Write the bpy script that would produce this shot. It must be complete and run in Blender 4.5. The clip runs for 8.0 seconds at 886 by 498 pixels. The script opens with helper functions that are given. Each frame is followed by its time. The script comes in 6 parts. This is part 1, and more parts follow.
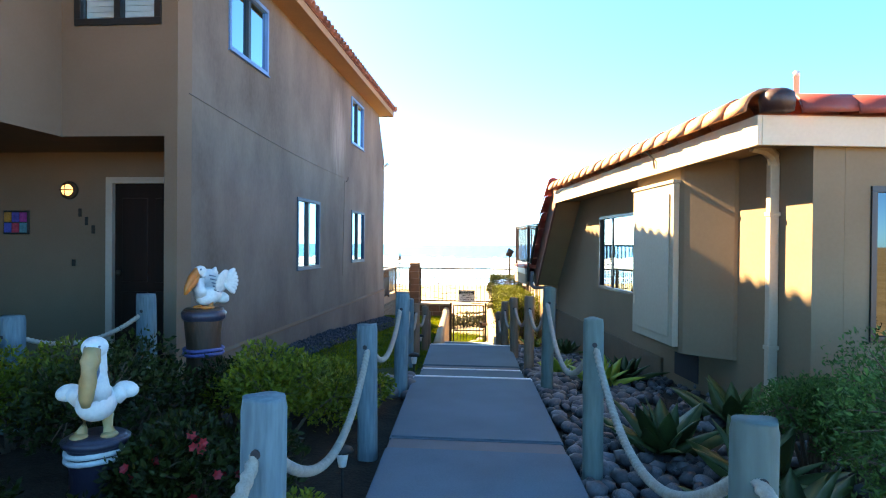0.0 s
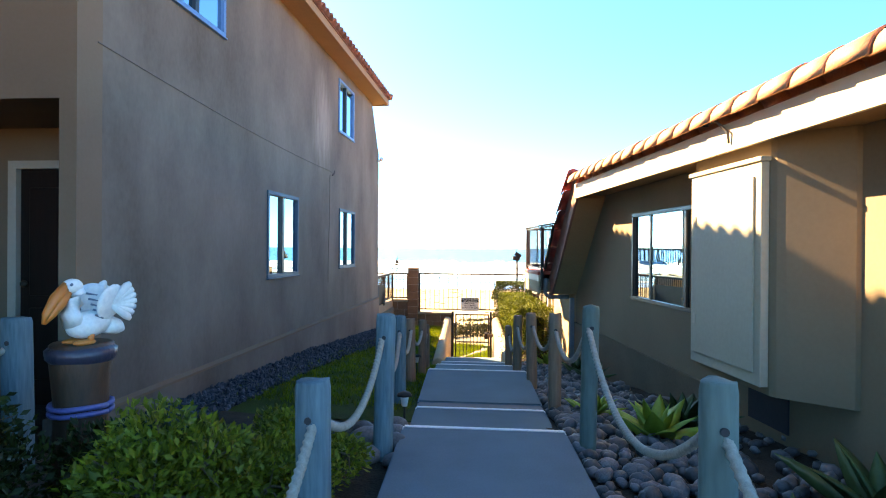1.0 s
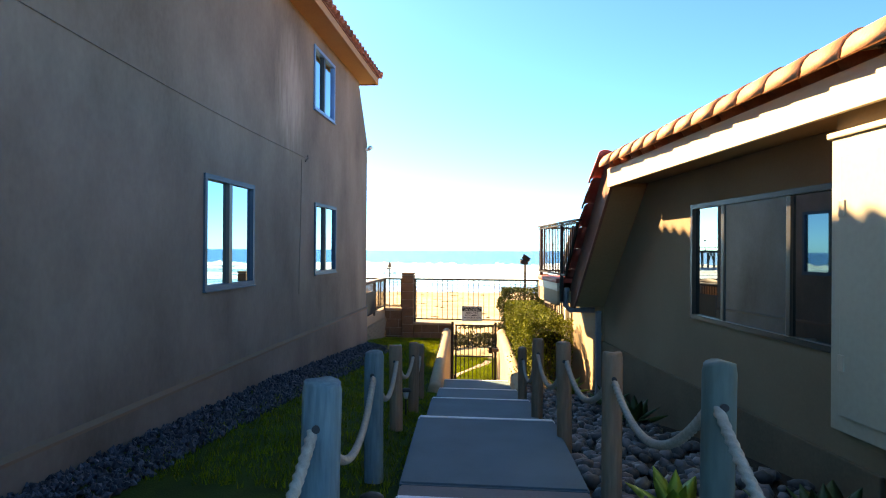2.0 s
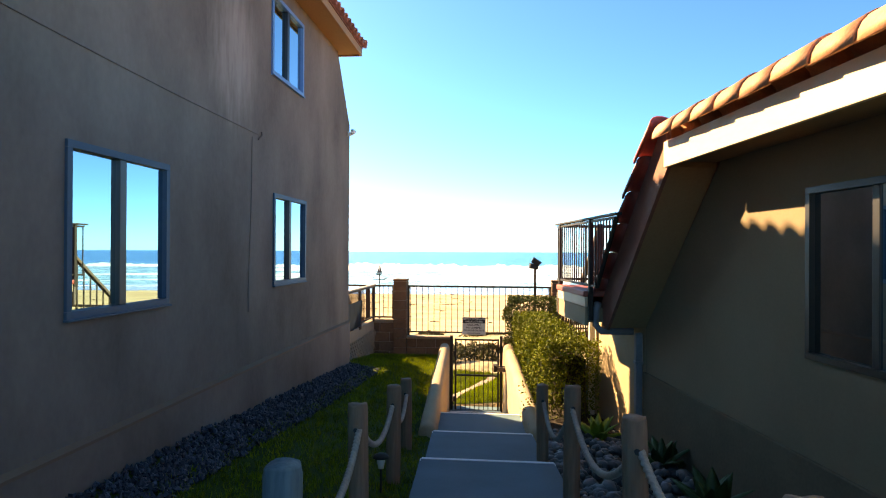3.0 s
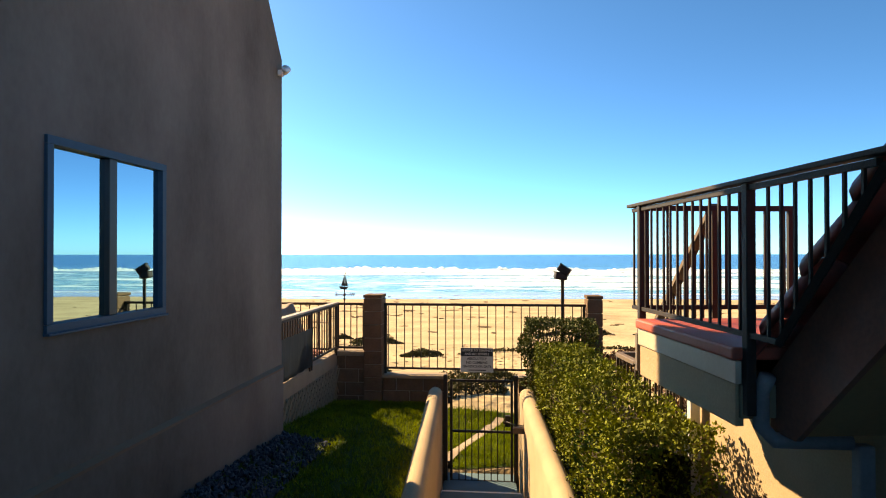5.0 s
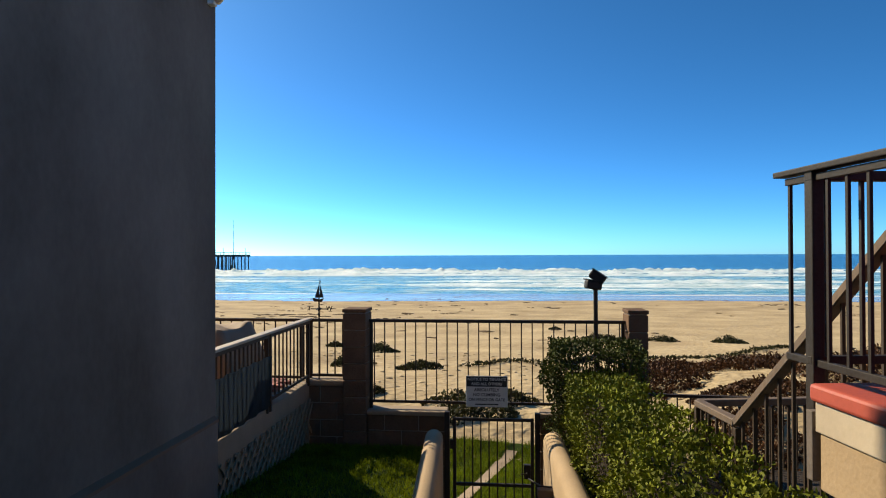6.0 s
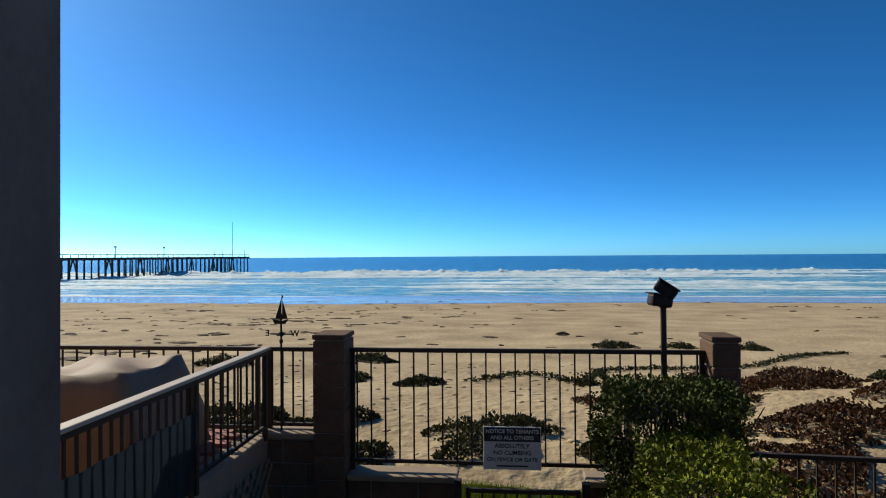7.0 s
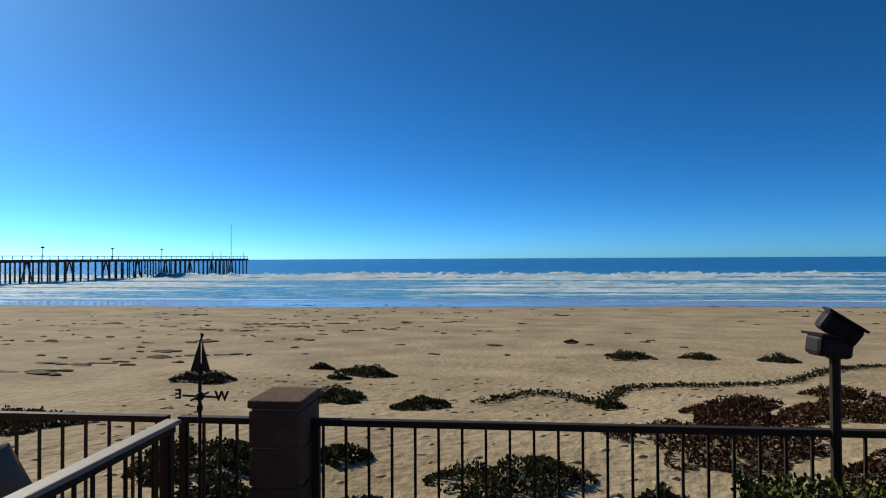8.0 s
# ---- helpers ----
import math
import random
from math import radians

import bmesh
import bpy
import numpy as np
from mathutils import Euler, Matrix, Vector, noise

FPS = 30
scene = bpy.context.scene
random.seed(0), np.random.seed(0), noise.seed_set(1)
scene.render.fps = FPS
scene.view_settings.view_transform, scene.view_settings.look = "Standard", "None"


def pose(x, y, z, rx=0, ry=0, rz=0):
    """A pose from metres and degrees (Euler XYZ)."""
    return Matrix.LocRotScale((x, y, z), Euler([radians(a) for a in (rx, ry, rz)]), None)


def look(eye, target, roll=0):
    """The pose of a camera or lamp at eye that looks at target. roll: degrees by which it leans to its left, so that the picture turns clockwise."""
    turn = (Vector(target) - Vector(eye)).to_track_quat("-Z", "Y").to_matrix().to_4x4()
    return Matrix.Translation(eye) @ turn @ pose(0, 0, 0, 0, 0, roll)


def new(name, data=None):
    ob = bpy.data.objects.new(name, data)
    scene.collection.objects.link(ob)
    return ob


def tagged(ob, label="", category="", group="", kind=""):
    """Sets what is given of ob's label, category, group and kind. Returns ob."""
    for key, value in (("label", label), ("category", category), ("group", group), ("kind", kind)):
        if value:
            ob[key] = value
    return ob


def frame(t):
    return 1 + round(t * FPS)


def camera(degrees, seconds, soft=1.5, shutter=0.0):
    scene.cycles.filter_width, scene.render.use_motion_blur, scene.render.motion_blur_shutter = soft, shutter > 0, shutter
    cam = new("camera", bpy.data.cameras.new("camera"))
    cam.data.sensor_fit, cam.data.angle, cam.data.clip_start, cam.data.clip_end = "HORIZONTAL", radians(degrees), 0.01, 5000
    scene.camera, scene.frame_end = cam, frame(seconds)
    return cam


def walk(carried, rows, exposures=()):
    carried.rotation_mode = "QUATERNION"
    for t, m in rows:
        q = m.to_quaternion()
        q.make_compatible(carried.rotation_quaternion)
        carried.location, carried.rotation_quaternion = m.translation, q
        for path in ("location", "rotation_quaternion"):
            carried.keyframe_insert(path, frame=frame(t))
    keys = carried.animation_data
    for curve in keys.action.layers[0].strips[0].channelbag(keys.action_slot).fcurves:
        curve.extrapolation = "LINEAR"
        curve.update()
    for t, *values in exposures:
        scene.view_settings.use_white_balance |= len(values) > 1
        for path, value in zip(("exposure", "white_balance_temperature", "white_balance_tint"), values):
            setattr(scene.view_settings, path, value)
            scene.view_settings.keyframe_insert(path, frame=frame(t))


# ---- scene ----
cam = camera(72.0, 8.0, soft=1.1)
PATH = [
    (0, (-0.045, 0.118, 1.488), (-0.231, 2.11, 1.471), 0.5),
    (0.5, (-0.105, 0.765, 1.505), (-0.295, 2.756, 1.491), 0.3),
    (1, (-0.17, 1.59, 1.476), (-0.361, 3.581, 1.471), 0.4),
    (1.5, (-0.249, 2.476, 1.467), (-0.438, 4.467, 1.466), 0.4),
    (3, (-0.416, 5.211, 1.505), (-0.61, 7.202, 1.511), 0.3),
    (3.5, (-0.471, 6.117, 1.505), (-0.664, 8.107, 1.511), 0.2),
    (4, (-0.519, 6.985, 1.504), (-0.711, 8.975, 1.513), 0.0),
    (4.5, (-0.545, 7.856, 1.508), (-0.741, 9.846, 1.521), 0.0),
    (6, (-0.8, 10.586, 1.544), (-0.993, 12.576, 1.562), -0.2),
    (6.5, (-0.91, 11.544, 1.55), (-1.103, 13.535, 1.57), -0.3),
    (7, (-1.046, 12.475, 1.571), (-1.24, 14.465, 1.593), -0.4),
    (7.5, (-1.201, 13.391, 1.592), (-1.394, 15.382, 1.618), -0.3),
    (8, (-1.342, 14.432, 1.632), (-1.536, 16.423, 1.661), -0.3),
]
EXPO = [(0, 3.28, 10500, 16), (1.0, 3.2, 10500, 16), (1.5, 2.9, 10700, 16), (3.0, 2.3, 11300, 16), (3.5, 2.2, 11300, 16), (4.5, 1.92, 11000, 16), (6.0, 0.6, 7000, 6), (7.0, 0.03, 6100, 6), (8.0, -0.36, 5900, 6)]
walk(cam, [(t, look(eye, target, roll)) for t, eye, target, roll in PATH], EXPO)

# ---- world and sun ----
SUN_AZ, SUN_EL = 53.5, 31.8          # degrees left of +y, and above the horizon
world = bpy.data.worlds.new("sky")
scene.world = world
world.use_nodes = True
wn = world.node_tree
bg = wn.nodes["Background"]
sky = wn.nodes.new("ShaderNodeTexSky")
sky.sky_type = "NISHITA"
sky.sun_disc = False
sky.sun_elevation = radians(SUN_EL)
sky.sun_rotation = radians(-SUN_AZ)
sky.air_density, sky.dust_density, sky.ozone_density = 0.45, 0.30, 4.5
tint = wn.nodes.new("ShaderNodeMix")
tint.data_type, tint.blend_type = "RGBA", "MULTIPLY"
tint.inputs[0].default_value = 1.0
tint.inputs[7].default_value = (0.66, 0.99, 1.07, 1)
deep = wn.nodes.new("ShaderNodeMix")          # a clear, dry sky: deeper overhead, pale at the horizon
deep.data_type, deep.blend_type = "RGBA", "MULTIPLY"
deep.inputs[0].default_value = 0.08
scale_ = wn.nodes.new("ShaderNodeVectorMath")
scale_.operation = "SCALE"
scale_.inputs["Scale"].default_value = 0.55
wn.links.new(sky.outputs[0], tint.inputs[6])
wn.links.new(tint.outputs[2], deep.inputs[6])
wn.links.new(tint.outputs[2], scale_.inputs[0])
wn.links.new(scale_.outputs[0], deep.inputs[7])
vivid = wn.nodes.new("ShaderNodeHueSaturation")
vivid.inputs["Saturation"].default_value = 1.08
wn.links.new(deep.outputs[2], vivid.inputs["Color"])
wn.links.new(vivid.outputs[0], bg.inputs[0])
bg.inputs[1].default_value = 0.108
sun = new("sun", bpy.data.lights.new("sun", "SUN"))
sun.data.energy, sun.data.angle, sun.data.color = 5.0, radians(0.6), (1.0, 0.87, 0.67)
sa, se = radians(SUN_AZ), radians(SUN_EL)
sun.matrix_world = look((-30, 40, 30), (-30 + math.sin(sa) * math.cos(se), 40 - math.cos(sa) * math.cos(se), 30 - math.sin(se)))


# ---- materials ----
def mat(name, col, col2=None, rough=0.8, scale=8.0, fine=60.0, bump=0.3, metal=0.0, stretch=(1, 1, 1), rnd=0.0, dist=0.02, mix=0.5, spec=0.5, trans=0.0, grain=0.5):
    """Two scales of noise between two colours, with relief; rnd varies brightness from piece to piece."""
    m = bpy.data.materials.new(name)
    m.use_nodes = True
    n, l = m.node_tree.nodes, m.node_tree.links
    b = n["Principled BSDF"]
    tc = n.new("ShaderNodeTexCoord")
    mp = n.new("ShaderNodeMapping")
    mp.inputs["Scale"].default_value = stretch
    l.new(tc.outputs["Object"], mp.inputs[0])
    a = n.new("ShaderNodeTexNoise"); a.inputs["Scale"].default_value = scale; a.inputs["Detail"].default_value = 5
    f = n.new("ShaderNodeTexNoise"); f.inputs["Scale"].default_value = fine; f.inputs["Detail"].default_value = 3
    l.new(mp.outputs[0], a.inputs[0]); l.new(mp.outputs[0], f.inputs[0])
    ad = n.new("ShaderNodeMath"); ad.operation = "MULTIPLY_ADD"
    l.new(f.outputs[0], ad.inputs[0]); ad.inputs[1].default_value = grain
    sc = n.new("ShaderNodeMath"); sc.operation = "MULTIPLY"; sc.inputs[1].default_value = 0.75
    l.new(a.outputs[0], sc.inputs[0]); l.new(sc.outputs[0], ad.inputs[2])
    r = n.new("ShaderNodeValToRGB")
    c2 = col2 or tuple(c * 0.6 for c in col)
    r.color_ramp.elements[0].position, r.color_ramp.elements[0].color = mix - 0.16, (*c2, 1)
    r.color_ramp.elements[1].position, r.color_ramp.elements[1].color = mix + 0.28, (*col, 1)
    l.new(ad.outputs[0], r.inputs[0])
    out = r.outputs[0]
    if rnd:
        oi = n.new("ShaderNodeObjectInfo")
        geo = n.new("ShaderNodeNewGeometry")
        su = n.new("ShaderNodeMath"); su.operation = "ADD"
        l.new(oi.outputs["Random"], su.inputs[0]); l.new(geo.outputs["Random Per Island"], su.inputs[1])
        fr = n.new("ShaderNodeMath"); fr.operation = "FRACT"; l.new(su.outputs[0], fr.inputs[0])
        mr = n.new("ShaderNodeMapRange"); mr.inputs["To Min"].default_value = 1 - rnd; mr.inputs["To Max"].default_value = 1 + rnd
        l.new(fr.outputs[0], mr.inputs[0])
        hs = n.new("ShaderNodeHueSaturation"); l.new(mr.outputs[0], hs.inputs["Value"]); l.new(out, hs.inputs["Color"])
        out = hs.outputs[0]
    l.new(out, b.inputs["Base Color"])
    rr = n.new("ShaderNodeMapRange"); rr.inputs["To Min"].default_value = max(0.02, rough - 0.1); rr.inputs["To Max"].default_value = min(1, rough + 0.1)
    l.new(a.outputs[0], rr.inputs[0]); l.new(rr.outputs[0], b.inputs["Roughness"])
    b.inputs["Metallic"].default_value = metal
    b.inputs["Specular IOR Level"].default_value = spec
    if trans:
        tr = n.new("ShaderNodeBsdfTranslucent"); ms = n.new("ShaderNodeMixShader"); ms.inputs[0].default_value = trans
        l.new(out, tr.inputs[0]); l.new(b.outputs[0], ms.inputs[1]); l.new(tr.outputs[0], ms.inputs[2])
        l.new(ms.outputs[0], n["Material Output"].inputs[0])
    if bump:
        bp = n.new("ShaderNodeBump"); bp.inputs["Strength"].default_value = bump; bp.inputs["Distance"].default_value = dist
        l.new(ad.outputs[0], bp.inputs["Height"]); l.new(bp.outputs[0], b.inputs["Normal"])
    return m


STUCCO = mat("stucco_taupe", (0.215, 0.145, 0.098), (0.155, 0.104, 0.069), 0.9, 0.9, 40, 0.45, dist=0.006, mix=0.42, spec=0.2, grain=0.16)
STUCCO_R = mat("stucco_tan", (0.27, 0.195, 0.125), (0.185, 0.132, 0.083), 0.9, 0.9, 40, 0.45, dist=0.006, mix=0.42, spec=0.2, grain=0.16)
STUCCO_CURB = mat("stucco_curb", (0.40, 0.285, 0.17), (0.29, 0.20, 0.115), 0.9, 2.5, 70, 0.5, dist=0.006, mix=0.55)
FASCIA = mat("painted_fascia", (0.62, 0.50, 0.36), (0.54, 0.43, 0.31), 0.6, 2.0, 40, 0.15, stretch=(1, 0.3, 1), dist=0.004)
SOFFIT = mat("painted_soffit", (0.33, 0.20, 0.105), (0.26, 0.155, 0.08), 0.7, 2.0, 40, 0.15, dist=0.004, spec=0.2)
CABINET = mat("painted_cabinet", (0.42, 0.365, 0.27), (0.35, 0.30, 0.22), 0.6, 1.5, 30, 0.12, dist=0.003)
TILE = mat("terracotta_tile", (0.55, 0.25, 0.14), (0.32, 0.13, 0.07), 0.65, 6, 50, 0.35, rnd=0.28, dist=0.008, spec=0.25)
TILE_RED = mat("red_glazed_tile", (0.30, 0.045, 0.03), (0.19, 0.028, 0.02), 0.55, 6, 50, 0.3, rnd=0.15, dist=0.006)
TILE_DARK = mat("roof_tile_brown", (0.33, 0.13, 0.085), (0.20, 0.08, 0.055), 0.8, 5, 40, 0.35, rnd=0.3, dist=0.008)
# the blue of skylit shade is mixed into this concrete's base colour
CONCRETE = mat("shade_blue_concrete", (0.10, 0.17, 0.20), (0.06, 0.108, 0.128), 0.85, 2.2, 120, 0.35, dist=0.004, spec=0.25)
# near-white colour paints the sky's glint along the step edges
CONC_LIGHT = mat("sky_glint_edge", (0.86, 0.85, 0.82), (0.74, 0.73, 0.70), 0.8, 6, 90, 0.3, dist=0.004)
CONC_DARK = mat("damp_joint_concrete", (0.16, 0.15, 0.145), (0.11, 0.105, 0.10), 0.8, 5, 90, 0.3, dist=0.004)
POST = mat("weathered_post_wood", (0.11, 0.225, 0.25), (0.035, 0.08, 0.10), 0.85, 6, 60, 0.7, stretch=(1, 1, 0.12), dist=0.012, rnd=0.15, spec=0.2)
POST_BROWN = mat("brown_post_wood", (0.25, 0.155, 0.10), (0.12, 0.075, 0.05), 0.85, 5, 60, 0.6, stretch=(1, 1, 0.12), dist=0.012, rnd=0.15)
POST_GREEN = mat("treated_post_wood", (0.09, 0.17, 0.155), (0.045, 0.085, 0.078), 0.8, 4, 50, 0.45, stretch=(1, 1, 0.15), dist=0.008, rnd=0.15)
ROPE = mat("manila_rope", (0.36, 0.335, 0.28), (0.21, 0.19, 0.16), 0.9, 30, 200, 0.6, dist=0.004)
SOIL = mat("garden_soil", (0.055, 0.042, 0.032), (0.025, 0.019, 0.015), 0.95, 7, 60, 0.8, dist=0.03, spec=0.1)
def streaks(m, centre, radii, colour):
    """Pale run-off streaks of their own shape over a wall's paint."""
    n, l = m.node_tree.nodes, m.node_tree.links
    b = n["Principled BSDF"]
    old = b.inputs["Base Color"].links[0].from_socket
    tc = n.new("ShaderNodeTexCoord")
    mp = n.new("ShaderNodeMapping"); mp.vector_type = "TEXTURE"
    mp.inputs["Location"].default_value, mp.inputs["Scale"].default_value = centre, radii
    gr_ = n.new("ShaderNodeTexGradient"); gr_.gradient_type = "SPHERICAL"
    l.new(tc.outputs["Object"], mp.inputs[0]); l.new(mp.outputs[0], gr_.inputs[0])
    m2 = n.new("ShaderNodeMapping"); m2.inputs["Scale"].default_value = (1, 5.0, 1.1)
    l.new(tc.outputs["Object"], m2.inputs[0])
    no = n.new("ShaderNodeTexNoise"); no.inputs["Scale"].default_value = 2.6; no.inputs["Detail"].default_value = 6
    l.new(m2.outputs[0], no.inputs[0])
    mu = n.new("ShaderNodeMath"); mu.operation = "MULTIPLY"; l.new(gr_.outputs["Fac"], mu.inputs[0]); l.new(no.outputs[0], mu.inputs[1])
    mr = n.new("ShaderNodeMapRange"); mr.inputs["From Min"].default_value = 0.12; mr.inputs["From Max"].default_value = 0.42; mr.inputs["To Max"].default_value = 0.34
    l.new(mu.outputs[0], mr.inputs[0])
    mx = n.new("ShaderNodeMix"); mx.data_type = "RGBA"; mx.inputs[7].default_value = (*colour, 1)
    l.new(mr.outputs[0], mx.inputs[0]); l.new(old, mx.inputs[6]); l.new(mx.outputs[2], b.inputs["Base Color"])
    return m


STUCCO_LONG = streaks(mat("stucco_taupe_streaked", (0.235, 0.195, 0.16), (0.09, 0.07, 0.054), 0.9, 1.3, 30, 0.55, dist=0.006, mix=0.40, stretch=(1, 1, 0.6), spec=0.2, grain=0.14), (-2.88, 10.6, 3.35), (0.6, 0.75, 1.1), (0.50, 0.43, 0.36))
SAND = mat("beach_sand", (0.53, 0.405, 0.24), (0.25, 0.18, 0.098), 0.95, 0.30, 4.5, 1.0, dist=0.16, mix=0.52, spec=0.1)
LAWN = mat("lawn_ground", (0.035, 0.06, 0.006), (0.012, 0.02, 0.003), 0.9, 4, 90, 0.7, dist=0.02, spec=0.1)
GRASS = mat("grass_blade", (0.20, 0.25, 0.010), (0.022, 0.038, 0.003), 0.6, 3, 20, 0.0, rnd=0.3, trans=0.3, spec=0.15)
LEAF = mat("shrub_leaf", (0.02925, 0.0455, 0.0065), (0.0091, 0.0169, 0.00325), 0.5, 3, 30, 0.0, rnd=0.45, trans=0.3, spec=0.25)
LEAF_Y = mat("bright_shrub_leaf", (0.20, 0.23, 0.016), (0.035, 0.05, 0.006), 0.5, 3, 30, 0.0, rnd=0.45, trans=0.3, spec=0.3)
LEAF_J = mat("juniper_leaf", (0.06, 0.16, 0.035), (0.016, 0.05, 0.011), 0.55, 3, 30, 0.0, rnd=0.4, trans=0.2, spec=0.2)
LEAF_H = mat("hedge_leaf", (0.20, 0.22, 0.013), (0.018, 0.024, 0.004), 0.75, 3, 30, 0.0, rnd=0.45, trans=0.05, spec=0.2)
LEAF_S = mat("dark_hedge_leaf", (0.085, 0.10, 0.011), (0.014, 0.019, 0.004), 0.7, 3, 30, 0.0, rnd=0.45, trans=0.05, spec=0.25)
LEAF_D = mat("dune_plant_leaf", (0.055, 0.053, 0.016), (0.02, 0.02, 0.008), 0.6, 2, 20, 0.0, rnd=0.5, trans=0.15, spec=0.15)
LEAF_R = mat("red_ice_plant_leaf", (0.095, 0.04, 0.015), (0.022, 0.013, 0.006), 0.6, 2, 20, 0.0, rnd=0.5, trans=0.15, spec=0.15)
AGAVE = mat("agave_leaf", (0.05, 0.10, 0.03), (0.025, 0.055, 0.018), 0.45, 3, 20, 0.15, rnd=0.2, trans=0.15, spec=0.3)
AGAVE_L = mat("lime_agave_leaf", (0.30, 0.45, 0.06), (0.18, 0.30, 0.04), 0.45, 3, 20, 0.1, rnd=0.2, trans=0.35)
FLOWER = mat("red_flower_petal", (0.55, 0.015, 0.02), (0.35, 0.01, 0.015), 0.5, 10, 40, 0.0, rnd=0.2, trans=0.2)
TWIG = mat("shrub_twig", (0.13, 0.085, 0.055), (0.07, 0.045, 0.03), 0.9, 12, 60, 0.4)
STONE = mat("river_cobble", (0.115, 0.12, 0.125), (0.04, 0.043, 0.046), 0.55, 7, 60, 0.15, rnd=0.55, dist=0.005, spec=0.3)
GRAVEL = mat("crushed_gravel", (0.05, 0.06, 0.08), (0.014, 0.017, 0.023), 0.6, 14, 80, 0.4, rnd=0.6, dist=0.01, spec=0.2)
IRON = mat("black_painted_iron", (0.035, 0.028, 0.024), (0.02, 0.016, 0.014), 0.6, 12, 90, 0.15, spec=0.2)
BRONZE = mat("brown_painted_rail", (0.055, 0.037, 0.025), (0.035, 0.024, 0.016), 0.6, 10, 90, 0.15, spec=0.2)
BLOCK = mat("split_face_block", (0.165, 0.098, 0.06), (0.095, 0.056, 0.034), 0.95, 7, 50, 0.8, rnd=0.18, dist=0.02, spec=0.15)
MORTAR = mat("mortar", (0.30, 0.24, 0.19), (0.22, 0.18, 0.14), 0.95, 12, 90, 0.4)
CAP = mat("wall_cap_stucco", (0.33, 0.24, 0.155), (0.24, 0.17, 0.11), 0.9, 5, 60, 0.35, dist=0.006)
FRAME_W = mat("pale_window_frame", (0.03, 0.085, 0.125), (0.022, 0.065, 0.10), 0.5, 3, 30, 0.05, spec=0.2)
FRAME_B = mat("blue_window_frame", (0.06, 0.21, 0.42), (0.045, 0.16, 0.33), 0.4, 3, 30, 0.05)
FRAME_D = mat("dark_window_frame", (0.014, 0.013, 0.013), (0.01, 0.009, 0.009), 0.4, 3, 30, 0.05)
DOOR = mat("dark_wood_door", (0.022, 0.009, 0.007), (0.012, 0.006, 0.004), 0.45, 3, 30, 0.2, stretch=(1, 1, 0.1), spec=0.25)
TRIM = mat("door_trim_paint", (0.42, 0.36, 0.29), (0.36, 0.31, 0.25), 0.6, 3, 30, 0.1)
# near-black colour that stands in for the shade inside rooms and openings
DARK = mat("recess_shade_dark", (0.03, 0.03, 0.032), (0.02, 0.02, 0.022), 0.9, 2, 20, 0.0)
BLIND = mat("window_blind", (0.62, 0.63, 0.60), (0.52, 0.53, 0.50), 0.7, 3, 30, 0.0)
WHITE = mat("white_paint", (0.78, 0.78, 0.74), (0.66, 0.66, 0.62), 0.55, 5, 40, 0.15, dist=0.004)
PEL_W = mat("painted_pelican", (0.74, 0.76, 0.72), (0.52, 0.56, 0.55), 0.5, 14, 60, 0.35, dist=0.008)
PEL_GREY = mat("painted_feather_grey", (0.10, 0.16, 0.22), (0.05, 0.08, 0.12), 0.5, 14, 60, 0.3)
BILL = mat("painted_bill", (0.50, 0.30, 0.13), (0.36, 0.20, 0.08), 0.45, 9, 40, 0.1)
BILL_R = mat("painted_orange", (0.70, 0.18, 0.03), (0.55, 0.12, 0.02), 0.45, 9, 40, 0.1)
PILING = mat("carved_piling_brown", (0.098, 0.0385, 0.0196), (0.035, 0.0154, 0.0084), 0.55, 6, 40, 0.5, stretch=(1, 1, 0.25), dist=0.015)
PILING_D = mat("carved_piling_dark", (0.035, 0.035, 0.06), (0.02, 0.02, 0.03), 0.35, 6, 40, 0.5, stretch=(1, 1, 0.25), dist=0.015)
ROPE_BLUE = mat("painted_blue_rope", (0.08, 0.12, 0.32), (0.05, 0.07, 0.2), 0.5, 10, 60, 0.3)
DECK_RED = mat("red_deck_coating", (0.42, 0.07, 0.04), (0.30, 0.05, 0.03), 0.6, 4, 50, 0.2, dist=0.004)
PAVER = mat("red_brick_paver", (0.36, 0.13, 0.09), (0.24, 0.085, 0.06), 0.85, 6, 50, 0.4, rnd=0.25, dist=0.006)
COVER = mat("grill_cover_cloth", (0.27, 0.18, 0.11), (0.17, 0.11, 0.065), 0.75, 3, 120, 0.2, dist=0.006)
CANVAS = mat("blue_grey_canvas", (0.08, 0.11, 0.15), (0.055, 0.08, 0.11), 0.85, 3, 120, 0.2, dist=0.004, trans=0.12, spec=0.2)
SIGN_W = mat("sign_white", (0.72, 0.71, 0.67), (0.60, 0.59, 0.55), 0.5, 5, 40, 0.05)
SIGN_K = mat("sign_black", (0.02, 0.02, 0.022), (0.014, 0.014, 0.015), 0.5, 5, 40, 0.05)
WOOD = mat("brace_wood", (0.15, 0.10, 0.065), (0.09, 0.06, 0.04), 0.8, 5, 50, 0.3, stretch=(1, 1, 0.2))
PIER_WOOD = mat("pier_timber", (0.10, 0.075, 0.06), (0.06, 0.045, 0.036), 0.9, 0.6, 5, 0.2)
KELP = mat("dried_kelp", (0.15, 0.098, 0.055), (0.07, 0.045, 0.026), 0.85, 3, 20, 0.4, rnd=0.4, spec=0.2)
PIPE = mat("painted_downspout", (0.50, 0.41, 0.30), (0.42, 0.34, 0.25), 0.5, 3, 40, 0.1)
PIPE_W = mat("pale_pipe", (0.62, 0.60, 0.56), (0.5, 0.48, 0.45), 0.5, 3, 40, 0.1)
